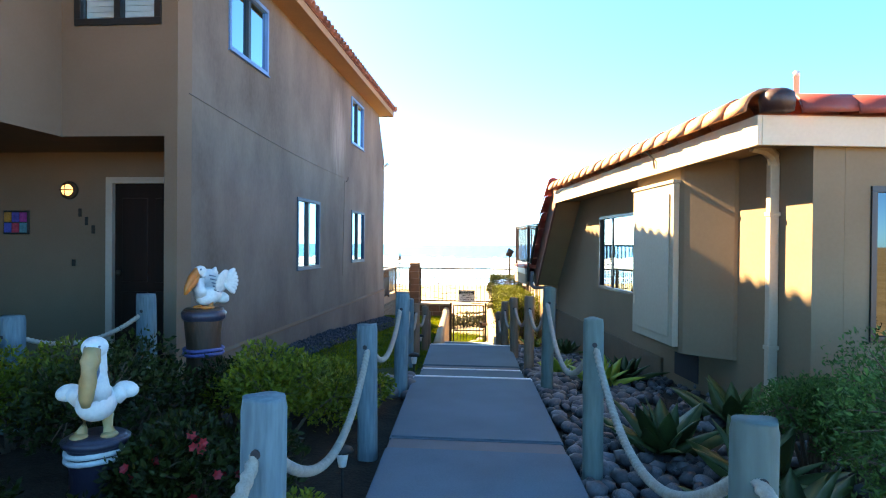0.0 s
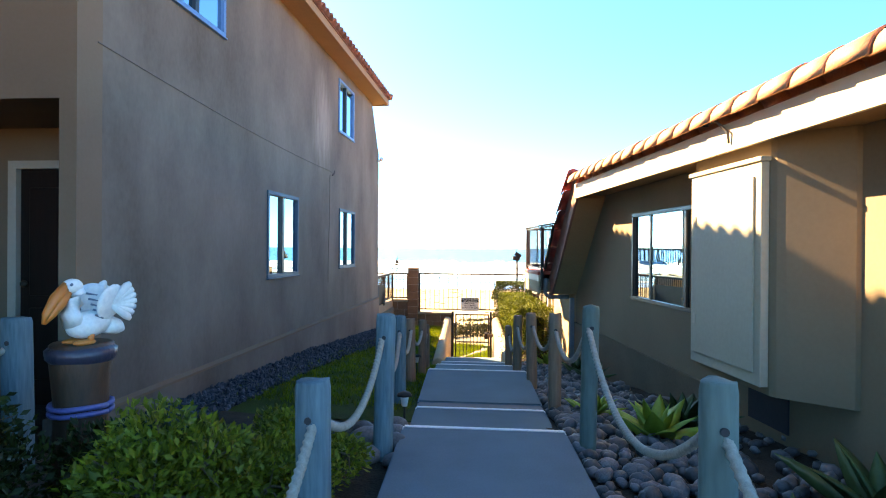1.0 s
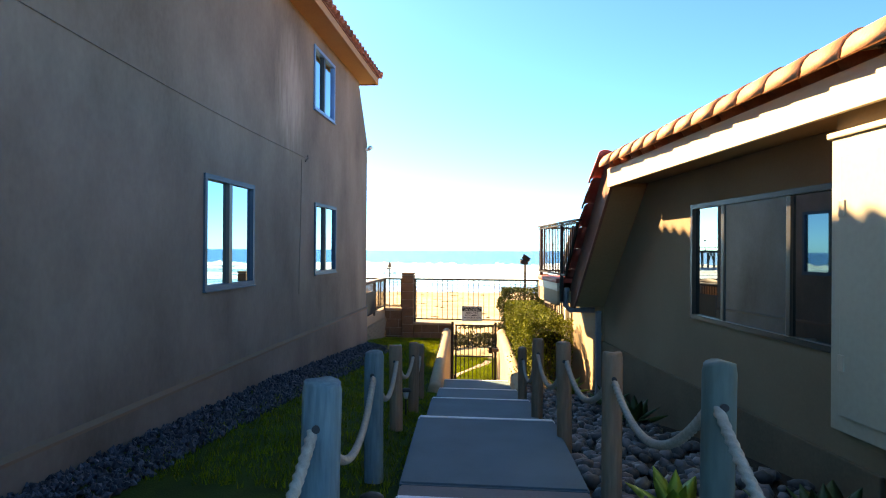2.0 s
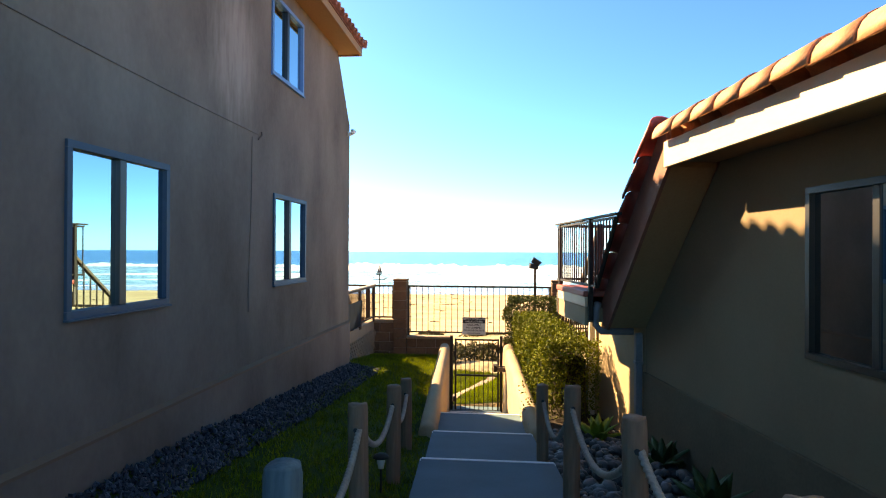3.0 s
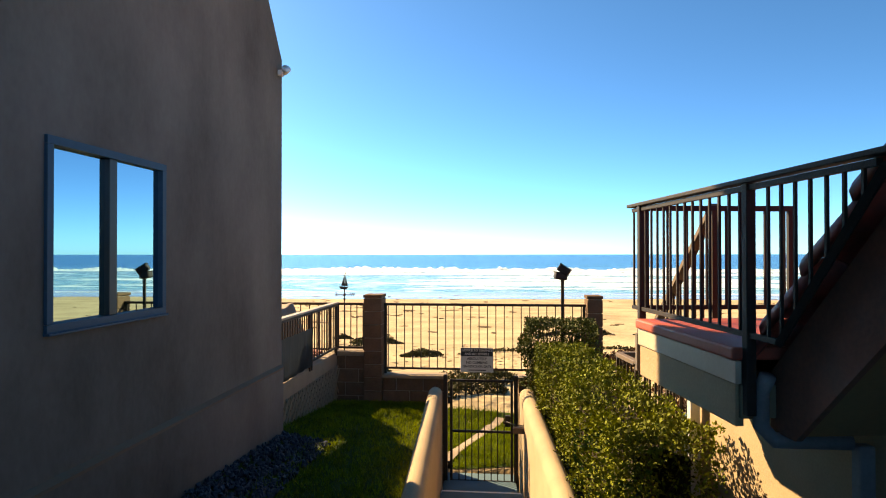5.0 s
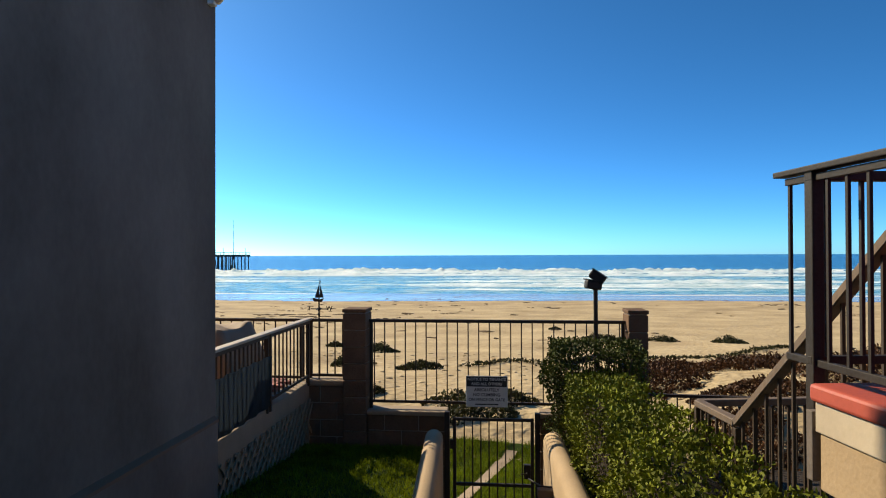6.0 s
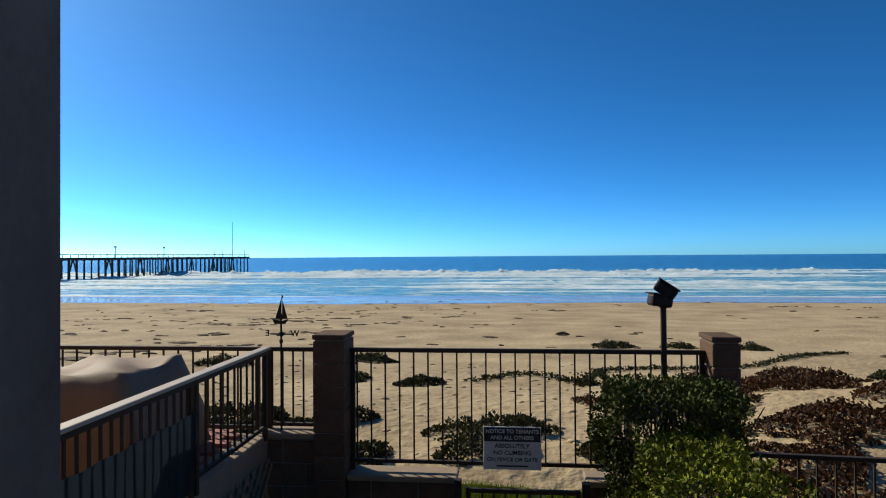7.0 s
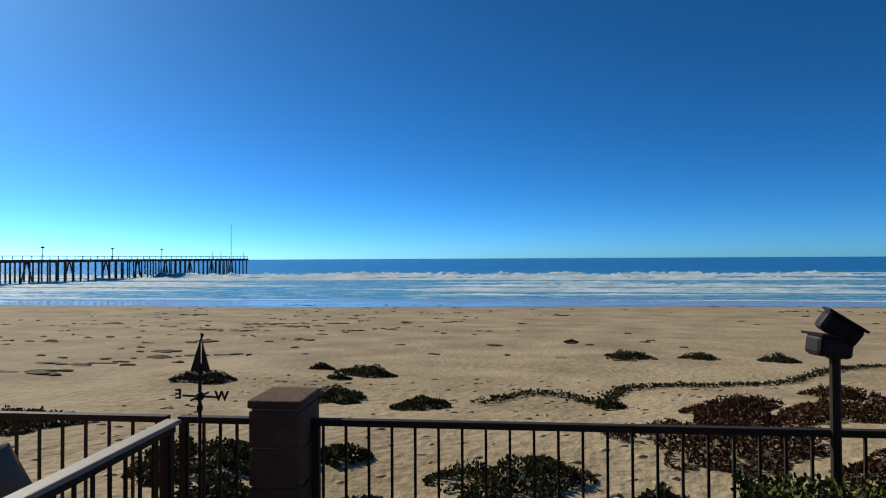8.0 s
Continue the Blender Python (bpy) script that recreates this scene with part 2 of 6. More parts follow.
GUTTER = mat("weathered_gutter", (0.20, 0.215, 0.225), (0.13, 0.14, 0.15), 0.6, 4, 50, 0.15)
CRACKM = mat("conduit_grey", (0.14, 0.11, 0.09), (0.09, 0.07, 0.06), 0.8, 8, 60, 0.2)


def glass_mat(name, tint, rough=0.02):
    m = bpy.data.materials.new(name)
    m.use_nodes = True
    b = m.node_tree.nodes["Principled BSDF"]
    b.inputs["Base Color"].default_value = (*tint, 1)
    b.inputs["Roughness"].default_value = rough
    b.inputs["Metallic"].default_value = 0.0
    b.inputs["IOR"].default_value = 1.52
    b.inputs["Transmission Weight"].default_value = 1.0
    return m


def coated_mat(name, tint):
    """Sun-control glazing: a reflective metal film on the pane."""
    m = bpy.data.materials.new(name)
    m.use_nodes = True
    nd, lk = m.node_tree.nodes, m.node_tree.links
    b = nd["Principled BSDF"]
    b.inputs["Base Color"].default_value = (*tint, 1)
    b.inputs["Roughness"].default_value = 0.015
    b.inputs["Metallic"].default_value = 1.0
    tx = nd.new("ShaderNodeTexNoise"); tx.inputs["Scale"].default_value = 0.30
    tc = nd.new("ShaderNodeTexCoord"); lk.new(tc.outputs["Object"], tx.inputs[0])
    bp = nd.new("ShaderNodeBump"); bp.inputs["Strength"].default_value = 0.05; bp.inputs["Distance"].default_value = 0.05
    lk.new(tx.outputs[0], bp.inputs["Height"]); lk.new(bp.outputs[0], b.inputs["Normal"])
    return m


GLASS = coated_mat("sun_control_glass", (0.36, 0.60, 0.67))
GLASS_DIM = coated_mat("dim_sun_control_glass", (0.20, 0.24, 0.25))
GLASS_DARK = coated_mat("dark_glass", (0.05, 0.06, 0.065))
GLASS_CLEAR = glass_mat("lamp_glass", (0.95, 0.9, 0.8), 0.1)


def water_mat():
    """Sea water: turquoise and streaked with spent foam over the shallow bar, deep blue beyond it."""
    m = bpy.data.materials.new("sea_water")
    m.use_nodes = True
    n, l = m.node_tree.nodes, m.node_tree.links
    b = n["Principled BSDF"]
    b.inputs["IOR"].default_value = 1.33
    tc = n.new("ShaderNodeTexCoord")
    sp = n.new("ShaderNodeSeparateXYZ"); l.new(tc.outputs["Object"], sp.inputs[0])
    mp = n.new("ShaderNodeMapping"); mp.inputs["Scale"].default_value = (0.035, 0.14, 1)
    l.new(tc.outputs["Object"], mp.inputs[0])
    a = n.new("ShaderNodeTexNoise"); a.inputs["Scale"].default_value = 1.0; a.inputs["Detail"].default_value = 6
    l.new(mp.outputs[0], a.inputs[0])
    r = n.new("ShaderNodeValToRGB")
    r.color_ramp.elements[0].position, r.color_ramp.elements[0].color = 0.35, (0.003, 0.07, 0.20, 1)
    r.color_ramp.elements[1].position, r.color_ramp.elements[1].color = 0.7, (0.006, 0.13, 0.29, 1)
    l.new(a.outputs[0], r.inputs[0])
    depth = n.new("ShaderNodeMapRange")
    depth.inputs["From Min"].default_value, depth.inputs["From Max"].default_value = 330, 170
    l.new(sp.outputs["Y"], depth.inputs[0])
    shal = n.new("ShaderNodeMix"); shal.data_type = "RGBA"; shal.inputs[7].default_value = (0.09, 0.30, 0.36, 1)
    l.new(depth.outputs[0], shal.inputs[0]); l.new(r.outputs[0], shal.inputs[6])
    m2 = n.new("ShaderNodeMapping"); m2.inputs["Scale"].default_value = (0.16, 0.55, 1)
    l.new(tc.outputs["Object"], m2.inputs[0])
    fo = n.new("ShaderNodeTexNoise"); fo.inputs["Scale"].default_value = 1.0; fo.inputs["Detail"].default_value = 8; fo.inputs["Roughness"].default_value = 0.65
    l.new(m2.outputs[0], fo.inputs[0])
    th = n.new("ShaderNodeMapRange"); th.inputs["From Min"].default_value, th.inputs["From Max"].default_value = 0.50, 0.64
    l.new(fo.outputs[0], th.inputs[0])
    near = n.new("ShaderNodeMapRange"); near.inputs["From Min"].default_value, near.inputs["From Max"].default_value = 245, 200
    near.inputs["To Max"].default_value = 0.75
    l.new(sp.outputs["Y"], near.inputs[0])
    mu = n.new("ShaderNodeMath"); mu.operation = "MULTIPLY"; l.new(th.outputs[0], mu.inputs[0]); l.new(near.outputs[0], mu.inputs[1])
    mx = n.new("ShaderNodeMix"); mx.data_type = "RGBA"; mx.inputs[7].default_value = (0.72, 0.82, 0.84, 1)
    l.new(mu.outputs[0], mx.inputs[0]); l.new(shal.outputs[2], mx.inputs[6]); l.new(mx.outputs[2], b.inputs["Base Color"])
    rg = n.new("ShaderNodeMapRange"); rg.inputs["To Min"].default_value, rg.inputs["To Max"].default_value = 0.22, 0.85
    l.new(mu.outputs[0], rg.inputs[0]); l.new(rg.outputs[0], b.inputs["Roughness"])
    w = n.new("ShaderNodeTexNoise"); w.inputs["Scale"].default_value = 0.5; w.inputs["Detail"].default_value = 6
    l.new(tc.outputs["Object"], w.inputs[0])
    bp = n.new("ShaderNodeBump"); bp.inputs["Strength"].default_value = 0.8; bp.inputs["Distance"].default_value = 0.6
    l.new(w.outputs[0], bp.inputs["Height"]); l.new(bp.outputs[0], b.inputs["Normal"])
    return m


WATER = water_mat()
FOAM = mat("sea_foam", (0.86, 0.92, 0.92), (0.13, 0.34, 0.42), 0.8, 0.35, 2.2, 1.0, stretch=(0.5, 1.0, 1.6), dist=0.35, mix=0.50)
WET = mat("wet_sand", (0.30, 0.24, 0.18), (0.22, 0.175, 0.13), 0.18, 0.3, 3, 0.1, dist=0.03)


def lamp_mat():
    m = bpy.data.materials.new("lamp_glow")
    m.use_nodes = True
    b = m.node_tree.nodes["Principled BSDF"]
    b.inputs["Base Color"].default_value = (0.9, 0.7, 0.4, 1)
    b.inputs["Emission Color"].default_value = (1.0, 0.55, 0.2, 1)
    b.inputs["Emission Strength"].default_value = 0.30
    return m


GLOW = lamp_mat()


# ---- mesh helpers ----
def finish(bm, name, material, smooth=False):
    me = bpy.data.meshes.new(name)
    bm.normal_update()
    if smooth:
        for f in bm.faces:
            f.smooth = True
    bm.to_mesh(me)
    bm.free()
    if material:
        me.materials.append(material)
    return me


def part(name, bm, material, parent, label="", smooth=False, m=None):
    me = bm if isinstance(bm, bpy.types.Mesh) else finish(bm, name, material, smooth)
    ob = new(name, me)
    ob.parent = parent
    if m is not None:
        ob.matrix_basis = m
    if label:
        ob["label"] = label
    return ob


def thing(name, bm, material, label, category, group="", kind="", smooth=False, m=None):
    """A top-level thing: a mesh, or an Empty where bm is None."""
    ob = new(name, None if bm is None else (bm if isinstance(bm, bpy.types.Mesh) else finish(bm, name, material, smooth)))
    if m is not None:
        ob.matrix_world = m
    return tagged(ob, label, category, group, kind)


def box(bm, x0, x1, y0, y1, z0, z1, bevel=0.0):
    r = bmesh.ops.create_cube(bm, size=1.0, matrix=Matrix.LocRotScale(((x0 + x1) / 2, (y0 + y1) / 2, (z0 + z1) / 2), None, (x1 - x0, y1 - y0, z1 - z0)))
    if bevel:
        es = list({e for v in r["verts"] for e in v.link_edges})
        bmesh.ops.bevel(bm, geom=es, offset=bevel, segments=2, profile=0.5, affect="EDGES", clamp_overlap=True)
    return bm


def boxed(x0, x1, y0, y1, z0, z1, bevel=0.0):
    return box(bmesh.new(), x0, x1, y0, y1, z0, z1, bevel)


def lathe(bm, profile, seg=16, m=None, cap=True):
    """Rings of (radius, height) turned round z."""
    m = m or Matrix()
    rings = []
    for r, z in profile:
        rings.append([bm.verts.new(m @ Vector((r * math.cos(2 * math.pi * i / seg), r * math.sin(2 * math.pi * i / seg), z))) for i in range(seg)])
    for a, b in zip(rings, rings[1:]):
        for i in range(seg):
            bm.faces.new((a[i], a[(i + 1) % seg], b[(i + 1) % seg], b[i]))
    if cap:
        bm.faces.new(rings[0][::-1])
        bm.faces.new(rings[-1])
    return bm


def tube(bm, pts, rad, seg=8, twist=0.0, lobes=0, depth=0.0):
    """A tube along points; rad a number or one for each point; lobes give it rope strands."""
    pts = [Vector(p) for p in pts]
    rings = []
    up = Vector((0.13, 0.21, 0.97))
    for i, p in enumerate(pts):
        d = (pts[min(i + 1, len(pts) - 1)] - pts[max(i - 1, 0)]).normalized()
        s = d.cross(up)
        if s.length < 0.05:
            s = d.cross(Vector((1, 0, 0)))
        s.normalize()
        u = s.cross(d)
        r = rad[i] if isinstance(rad, (list, tuple)) else rad
        ring = []
        for k in range(seg):
            a = 2 * math.pi * k / seg
            rr = r * (1 + depth * math.cos(lobes * (a - twist * i))) if lobes else r
            ring.append(bm.verts.new(p + (s * math.cos(a) + u * math.sin(a)) * rr))
        rings.append(ring)
    for a, b in zip(rings, rings[1:]):
        for k in range(seg):
            bm.faces.new((a[k], a[(k + 1) % seg], b[(k + 1) % seg], b[k]))
    bm.faces.new(rings[0][::-1])
    bm.faces.new(rings[-1])
    return bm


def prism(bm, poly, axis, a, b):
    """A polygon given in the two other axes, pushed out along an axis from a to b."""
    def put(p, c):
        return {"x": (c, p[0], p[1]), "y": (p[0], c, p[1]), "z": (p[0], p[1], c)}[axis]
    va = [bm.verts.new(put(p, a)) for p in poly]
    vb = [bm.verts.new(put(p, b)) for p in poly]
    n = len(poly)
    for i in range(n):
        bm.faces.new((va[i], va[(i + 1) % n], vb[(i + 1) % n], vb[i]))
    bm.faces.new(va[::-1])
    bm.faces.new(vb)
    bmesh.ops.recalc_face_normals(bm, faces=bm.faces[:])
    return bm


def ellipsoid(bm, c, r, m=None, sub=2, wob=0.0):
    mm = Matrix.Translation(c) @ (m or Matrix()) @ Matrix.Diagonal((*r, 1))
    v = bmesh.ops.create_icosphere(bm, subdivisions=sub, radius=1.0, matrix=mm)["verts"]
    if wob:
        for q in v:
            q.co += (q.co - Vector(c)) * wob * noise.noise(q.co * 9)
    return bm


def lerp(table, x):
    for (x0, v0), (x1, v1) in zip(table, table[1:]):
        if x <= x1:
            k = max(0.0, min(1.0, (x - x0) / (x1 - x0)))
            return v0 + (v1 - v0) * k
    return table[-1][1]


# ---- plan ----
def walk_x(y):
    return 0.03 - 0.0557 * y


GW = [(-6, 0.2), (5.4, 0.2), (8, 0.0), (10, -0.27), (11.7, -0.50), (13.5, -0.56), (17.5, -0.58)]
GH = [(-6, 0.2), (5.0, 0.22), (10, 0.02), (15, -0.33), (17.5, -0.62)]
GR = [(-6, 0.2), (5.0, 0.18), (8, -0.02), (10, -0.3), (12, -0.55), (17.5, -0.72)]
HX = -2.88          # the plane of the two-storey house's long wall


def ground_z(x, y):
    c = walk_x(y)
    if x < c:
        k = min(1.0, max(0.0, (c - 0.7 - x) / (c - 0.7 - HX)))
        return lerp(GW, y) * (1 - k) + lerp(GH, y) * k
    k = min(1.0, max(0.0, (x - c - 0.6) / 1.2))
    return lerp(GW, y) * (1 - k) + lerp(GR, y) * k


SEA = -5.0
SANDT = [(17.5, -1.65), (20.3, -1.62), (21.6, -1.32), (24, -1.4), (30, -1.95), (45, -3.1), (75, -4.35), (106, -5.02), (140, -7.5), (4600, -60)]


def sand_z(x, y):
    z = lerp(SANDT, y)
    if y < 60:
        f = max(0.0, 1 - (y - 17) / 43)
        z += f * (0.45 * noise.noise((x * 0.14, y * 0.16, 3)) + 0.12 * noise.noise((x * 0.5, y * 0.5, 7)))
        z += 0.75 * math.exp(-((x - 7.5) / 4.5) ** 2 - ((y - 23) / 4.0) ** 2)
        z += 0.035 * noise.noise((x * 1.4, y * 1.4, 1)) + 0.018 * noise.noise((x * 4.0, y * 4.0, 2))
    elif y < 100:
        z += 0.05 * noise.noise((x * 0.3, y * 0.4, 3))
    return z


# ---- ground, beach and sea ----
def sheet(xs, ys, fz):
    bm = bmesh.new()
    rows = [[bm.verts.new((x, y, fz(x, y))) for x in xs] for y in ys]
    for r0, r1 in zip(rows, rows[1:]):
        for i in range(len(xs) - 1):
            bm.faces.new((r0[i], r0[i + 1], r1[i + 1], r1[i]))
    return bm


def steps(a, b, d0, grow):
    out, d = [a], d0
    while out[-1] < b:
        out.append(min(b, out[-1] + d))
        d *= grow
    return out


xr = steps(0.0, 4500, 0.22, 1.045)
xs_all = [-x for x in xr[:0:-1]] + xr


def base_z(x, y):
    if y >= 17.55:
        return sand_z(x, y)
    if -3.4 < x < 1.4 and y > 11:
        return -1.95
    return lerp(GW, y) - 0.35


ground = thing("ground", sheet([x - 0.8 for x in xs_all], [-4000, -400, -60, -20, -8, -3, 0, 3, 6, 8, 10, 10.9, 11.1, 13, 15, 17, 17.5] + steps(17.56, 4600, 0.22, 1.04), base_z), SAND, "pale rippled beach sand sloping to the sea", "beach", kind="structure", smooth=True)

sea = thing("water", sheet([x * 1.0 for x in steps(-4600, 4600, 200, 1.0)], [98, 106, 125, 150, 200, 260, 340, 500, 800, 1500, 3000, 4600], lambda x, y: SEA), WATER, "deep blue ocean under a clear sky", "ocean", kind="structure", smooth=True)

wet = thing("wet_sand", sheet(steps(-300, 300, 3, 1.0), steps(90, 112, 1.0, 1.0), lambda x, y: max(sand_z(x, y) + 0.03, SEA + 0.01) if y > 93 + 4 * noise.noise((x * 0.02, 0, 0)) else sand_z(x, y) - 0.06), WET, "wet shining sand at the water's edge", "shore", kind="structure", smooth=True)


def breaker(y0, height, width, seed, cover):
    """A line of broken surf: rolls of foam with an uneven front, with gaps."""
    bm = bmesh.new()
    xs = steps(-420, 420, 1.1, 1.0)
    prof = [(-width, 0.0), (-width * 0.55, 0.12), (-width * 0.2, 0.45), (0.0, 1.0), (width * 0.12, 0.8), (width * 0.3, 0.25), (width * 0.6, 0.0)]
    prev = None
    for x in xs:
        a = noise.noise((x * 0.012, seed * 3.1, 0))
        b = noise.noise((x * 0.07, seed * 5.7, 2)) + 0.5 * noise.noise((x * 0.3, seed, 4))
        on = max(0.0, min(1.0, (a + cover) * 2.5))
        yy = y0 + 9 * noise.noise((x * 0.008, seed * 1.7, 6)) + 1.4 * b
        ring = [bm.verts.new((x, yy + p * (1 + 0.4 * b), SEA - 0.05 + (0.12 if 0 < i < 6 else 0.0) * on + on * height * h * max(0.1, 0.62 + 0.7 * b + 0.55 * noise.noise((x * 0.75, i, seed)) + 0.3 * noise.noise((x * 1.9, i, seed + 3))))) for i, (p, h) in enumerate(prof)]
        if prev:
            for i in range(len(prof) - 1):
                bm.faces.new((prev[i], ring[i], ring[i + 1], prev[i + 1]))
        prev = ring
    return bm


for k, (y0, h, w, cv) in enumerate([(107, 0.08, 1.2, 0.20), (114, 0.14, 1.4, 0.18), (123, 0.30, 2.0, 0.22), (134, 0.55, 2.8, 0.34), (147, 0.3, 2.2, 0.10), (160, 0.75, 3.6, 0.34), (178, 0.4, 3, 0.10), (197, 1.1, 5, 0.42), (232, 1.7, 7, 0.55), (262, 0.5, 4, -0.12)]):
    thing("breaking_wave", breaker(y0, h, w, k + 1.0, cv), FOAM, "long white breaking wave of surf foam", "wave", "surf lines", kind="stuff", smooth=True)


# ---- soil, lawn and walkway ----
def strip_x(x0f, x1f, n, y0, y1, dy, fz):
    bm = bmesh.new()
    ys = steps(y0, y1, dy, 1.0)
    rows = [[bm.verts.new((x0f(y) + (x1f(y) - x0f(y)) * i / n, y, fz(x0f(y) + (x1f(y) - x0f(y)) * i / n, y))) for i in range(n + 1)] for y in ys]
    for r0, r1 in zip(rows, rows[1:]):
        for i in range(n):
            bm.faces.new((r0[i], r0[i + 1], r1[i + 1], r1[i]))
    return bm


WH = 0.535
rough_z = lambda x, y: ground_z(x, y) + 0.03 * noise.noise((x * 2.2, y * 2.2, 0))
thing("soil", strip_x(lambda y: -9.0, lambda y: walk_x(y) - WH + 0.06, 40, -6, 6.2, 0.3, rough_z), SOIL, "dark damp garden soil under the shrubs", "soil", kind="structure", smooth=True)
thing("lawn", strip_x(lambda y: HX - 0.1, lambda y: walk_x(y) - WH + 0.02 - (0.16 if y > 11.7 else 0), 16, 6.2, 17.25, 0.3, ground_z), LAWN, "mown green lawn beside the steps", "lawn", kind="structure", smooth=True)
thing("stone_bed", strip_x(lambda y: walk_x(y) + WH - 0.06 + (0.18 if y > 12.1 else 0), lambda y: 3.6, 26, -6, 17.25, 0.3, rough_z), SOIL, "dark earth bed covered with rounded cobbles", "planting bed", kind="structure", smooth=True)

walkway = thing("walkway", None, None, "stepped grey concrete path between the houses", "path", kind="structure")
SLABS = [(-5.0, 0.0, 0.29, 0.29), (0.05, 3.66, 0.29, 0.29), (3.86, 5.6, 0.29, 0.29), (5.6, 6.62, 0.155, 0.15), (6.82, 8.2, 0.15, 0.15), (8.2, 10.05, -0.03, -0.15), (10.05, 11.7, -0.31, -0.42), (11.7, 13.2, -0.58, -0.62), (13.2, 13.5, -0.80, -0.80), (13.5, 13.8, -0.97, -0.97), (13.8, 15.4, -1.14, -1.22), (15.4, 16.3, -1.38, -1.42), (16.3, 17.5, -1.60, -1.62)]


def slab(y0, y1, z0, z1, w):
    bm = bmesh.new()
    top = [(walk_x(y0) - w, y0, z0), (walk_x(y0) + w, y0, z0), (walk_x(y1) + w, y1, z1), (walk_x(y1) - w, y1, z1)]
    a = [bm.verts.new(p) for p in top]
    b = [bm.verts.new((p[0], p[1], p[2] - 0.5)) for p in top]
    bm.faces.new(a)
    bm.faces.new(b[::-1])
    for i in range(4):
        bm.faces.new((a[i], b[i], b[(i + 1) % 4], a[(i + 1) % 4]))
    bmesh.ops.recalc_face_normals(bm, faces=bm.faces[:])
    bmesh.ops.bevel(bm, geom=[e for e in bm.edges if all(v in a for v in e.verts)], offset=0.012, segments=2, affect="EDGES")
    return bm


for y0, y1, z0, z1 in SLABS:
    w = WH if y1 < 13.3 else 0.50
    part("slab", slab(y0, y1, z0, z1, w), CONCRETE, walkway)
    if 5.3 < y1 < 17:
        nb = slab(y1 - 0.045, y1 + 0.012, z1 + 0.006, z1 + 0.006, w - 0.004)
        part("nosing", nb, CONC_LIGHT, walkway, "step edge coloured pale for the sky's glint")
for y0, y1, z in ((3.66, 3.86, 0.278), (6.62, 6.82, 0.139), (0.0, 0.05, 0.28)):
    part("joint_strip", slab(y0, y1, z, z, WH - 0.003), CONC_DARK, walkway, "dark damp concrete joint strip")


# ---- stair walls, gate and block wall ----
def curb(x_of, y0, y1, zt0, zt1, half, zb):
    """A low stucco wall with a rounded top along the steps."""
    bm = bmesh.new()
    prev = None
    n = 24
    for j in range(n + 1):
        y = y0 + (y1 - y0) * j / n
        x = x_of(y)
        t = zt0 + (zt1 - zt0) * j / n
        ring = [bm.verts.new((x - half, y, zb))]
        for k in range(9):
            a = math.pi * (1 - k / 8)
            ring.append(bm.verts.new((x + half * math.cos(a) + 0.004 * noise.noise((x, y * 3, k)), y, t - half + half * math.sin(a) + 0.006 * noise.noise((y * 2.5, k * 0.3, x)))))
        ring.append(bm.verts.new((x + half, y, zb)))
        if prev:
            for k in range(len(ring) - 1):
                bm.faces.new((prev[k], prev[k + 1], ring[k + 1], ring[k]))
        else:
            bm.faces.new(ring)
        prev = ring
    bm.faces.new(prev[::-1])
    bmesh.ops.recalc_face_normals(bm, faces=bm.faces[:])
    return bm


thing("stair_wall_west", curb(lambda y: walk_x(y) - 0.60, 11.75, 16.9, -0.40, -0.27, 0.095, -2.0), STUCCO_CURB, "tan stucco stair wall with a rounded top", "low wall", kind="structure", smooth=True)
thing("stair_wall_east", curb(lambda y: walk_x(y) + 0.62, 11.75, 16.9, -0.42, -0.27, 0.10, -2.0), STUCCO_CURB, "tan stucco stair wall with a rounded top", "low wall", kind="structure", smooth=True)

GX0, GX1, GY = -1.34, -0.47, 17.2


def gate():
    g = thing("metal_gate", None, None, "black iron bar gate closed at the foot of the steps", "gate", m=pose(GX0, GY, -1.66))
    w, h = GX1 - GX0, 1.44
    part("gate_stile", boxed(0, 0.035, -0.018, 0.018, 0, h, 0.003), IRON, g)
    part("gate_stile", boxed(w - 0.035, w, -0.018, 0.018, 0, h, 0.003), IRON, g)
    for z in (0.02, h * 0.49, h - 0.035):
        part("gate_rail", boxed(0.035, w - 0.035, -0.016, 0.016, z, z + 0.032, 0.003), IRON, g)
    bar = finish(boxed(-0.007, 0.007, -0.007, 0.007, 0.05, h - 0.03), "gate_bar", IRON)
    for i in range(8):
        part("gate_bar", bar, None, g, m=pose(0.035 + (w - 0.07) * (i + 1) / 9, 0, 0))
    lk = part("lock_box", boxed(w - 0.11, w - 0.037, -0.03, 0.03, 0.80, 0.95, 0.006), IRON, g, "black steel lock box")
    part("handle", tube(bmesh.new(), [(w - 0.08, -0.03, 0.87), (w - 0.08, -0.07, 0.87), (w - 0.14, -0.075, 0.87)], 0.008), BRONZE, lk)
    part("hinge", boxed(-0.03, 0.01, -0.02, 0.02, 0.2, 0.3, 0.004), IRON, g)
    part("hinge", boxed(-0.03, 0.01, -0.02, 0.02, 1.1, 1.2, 0.004), IRON, g)
    return g


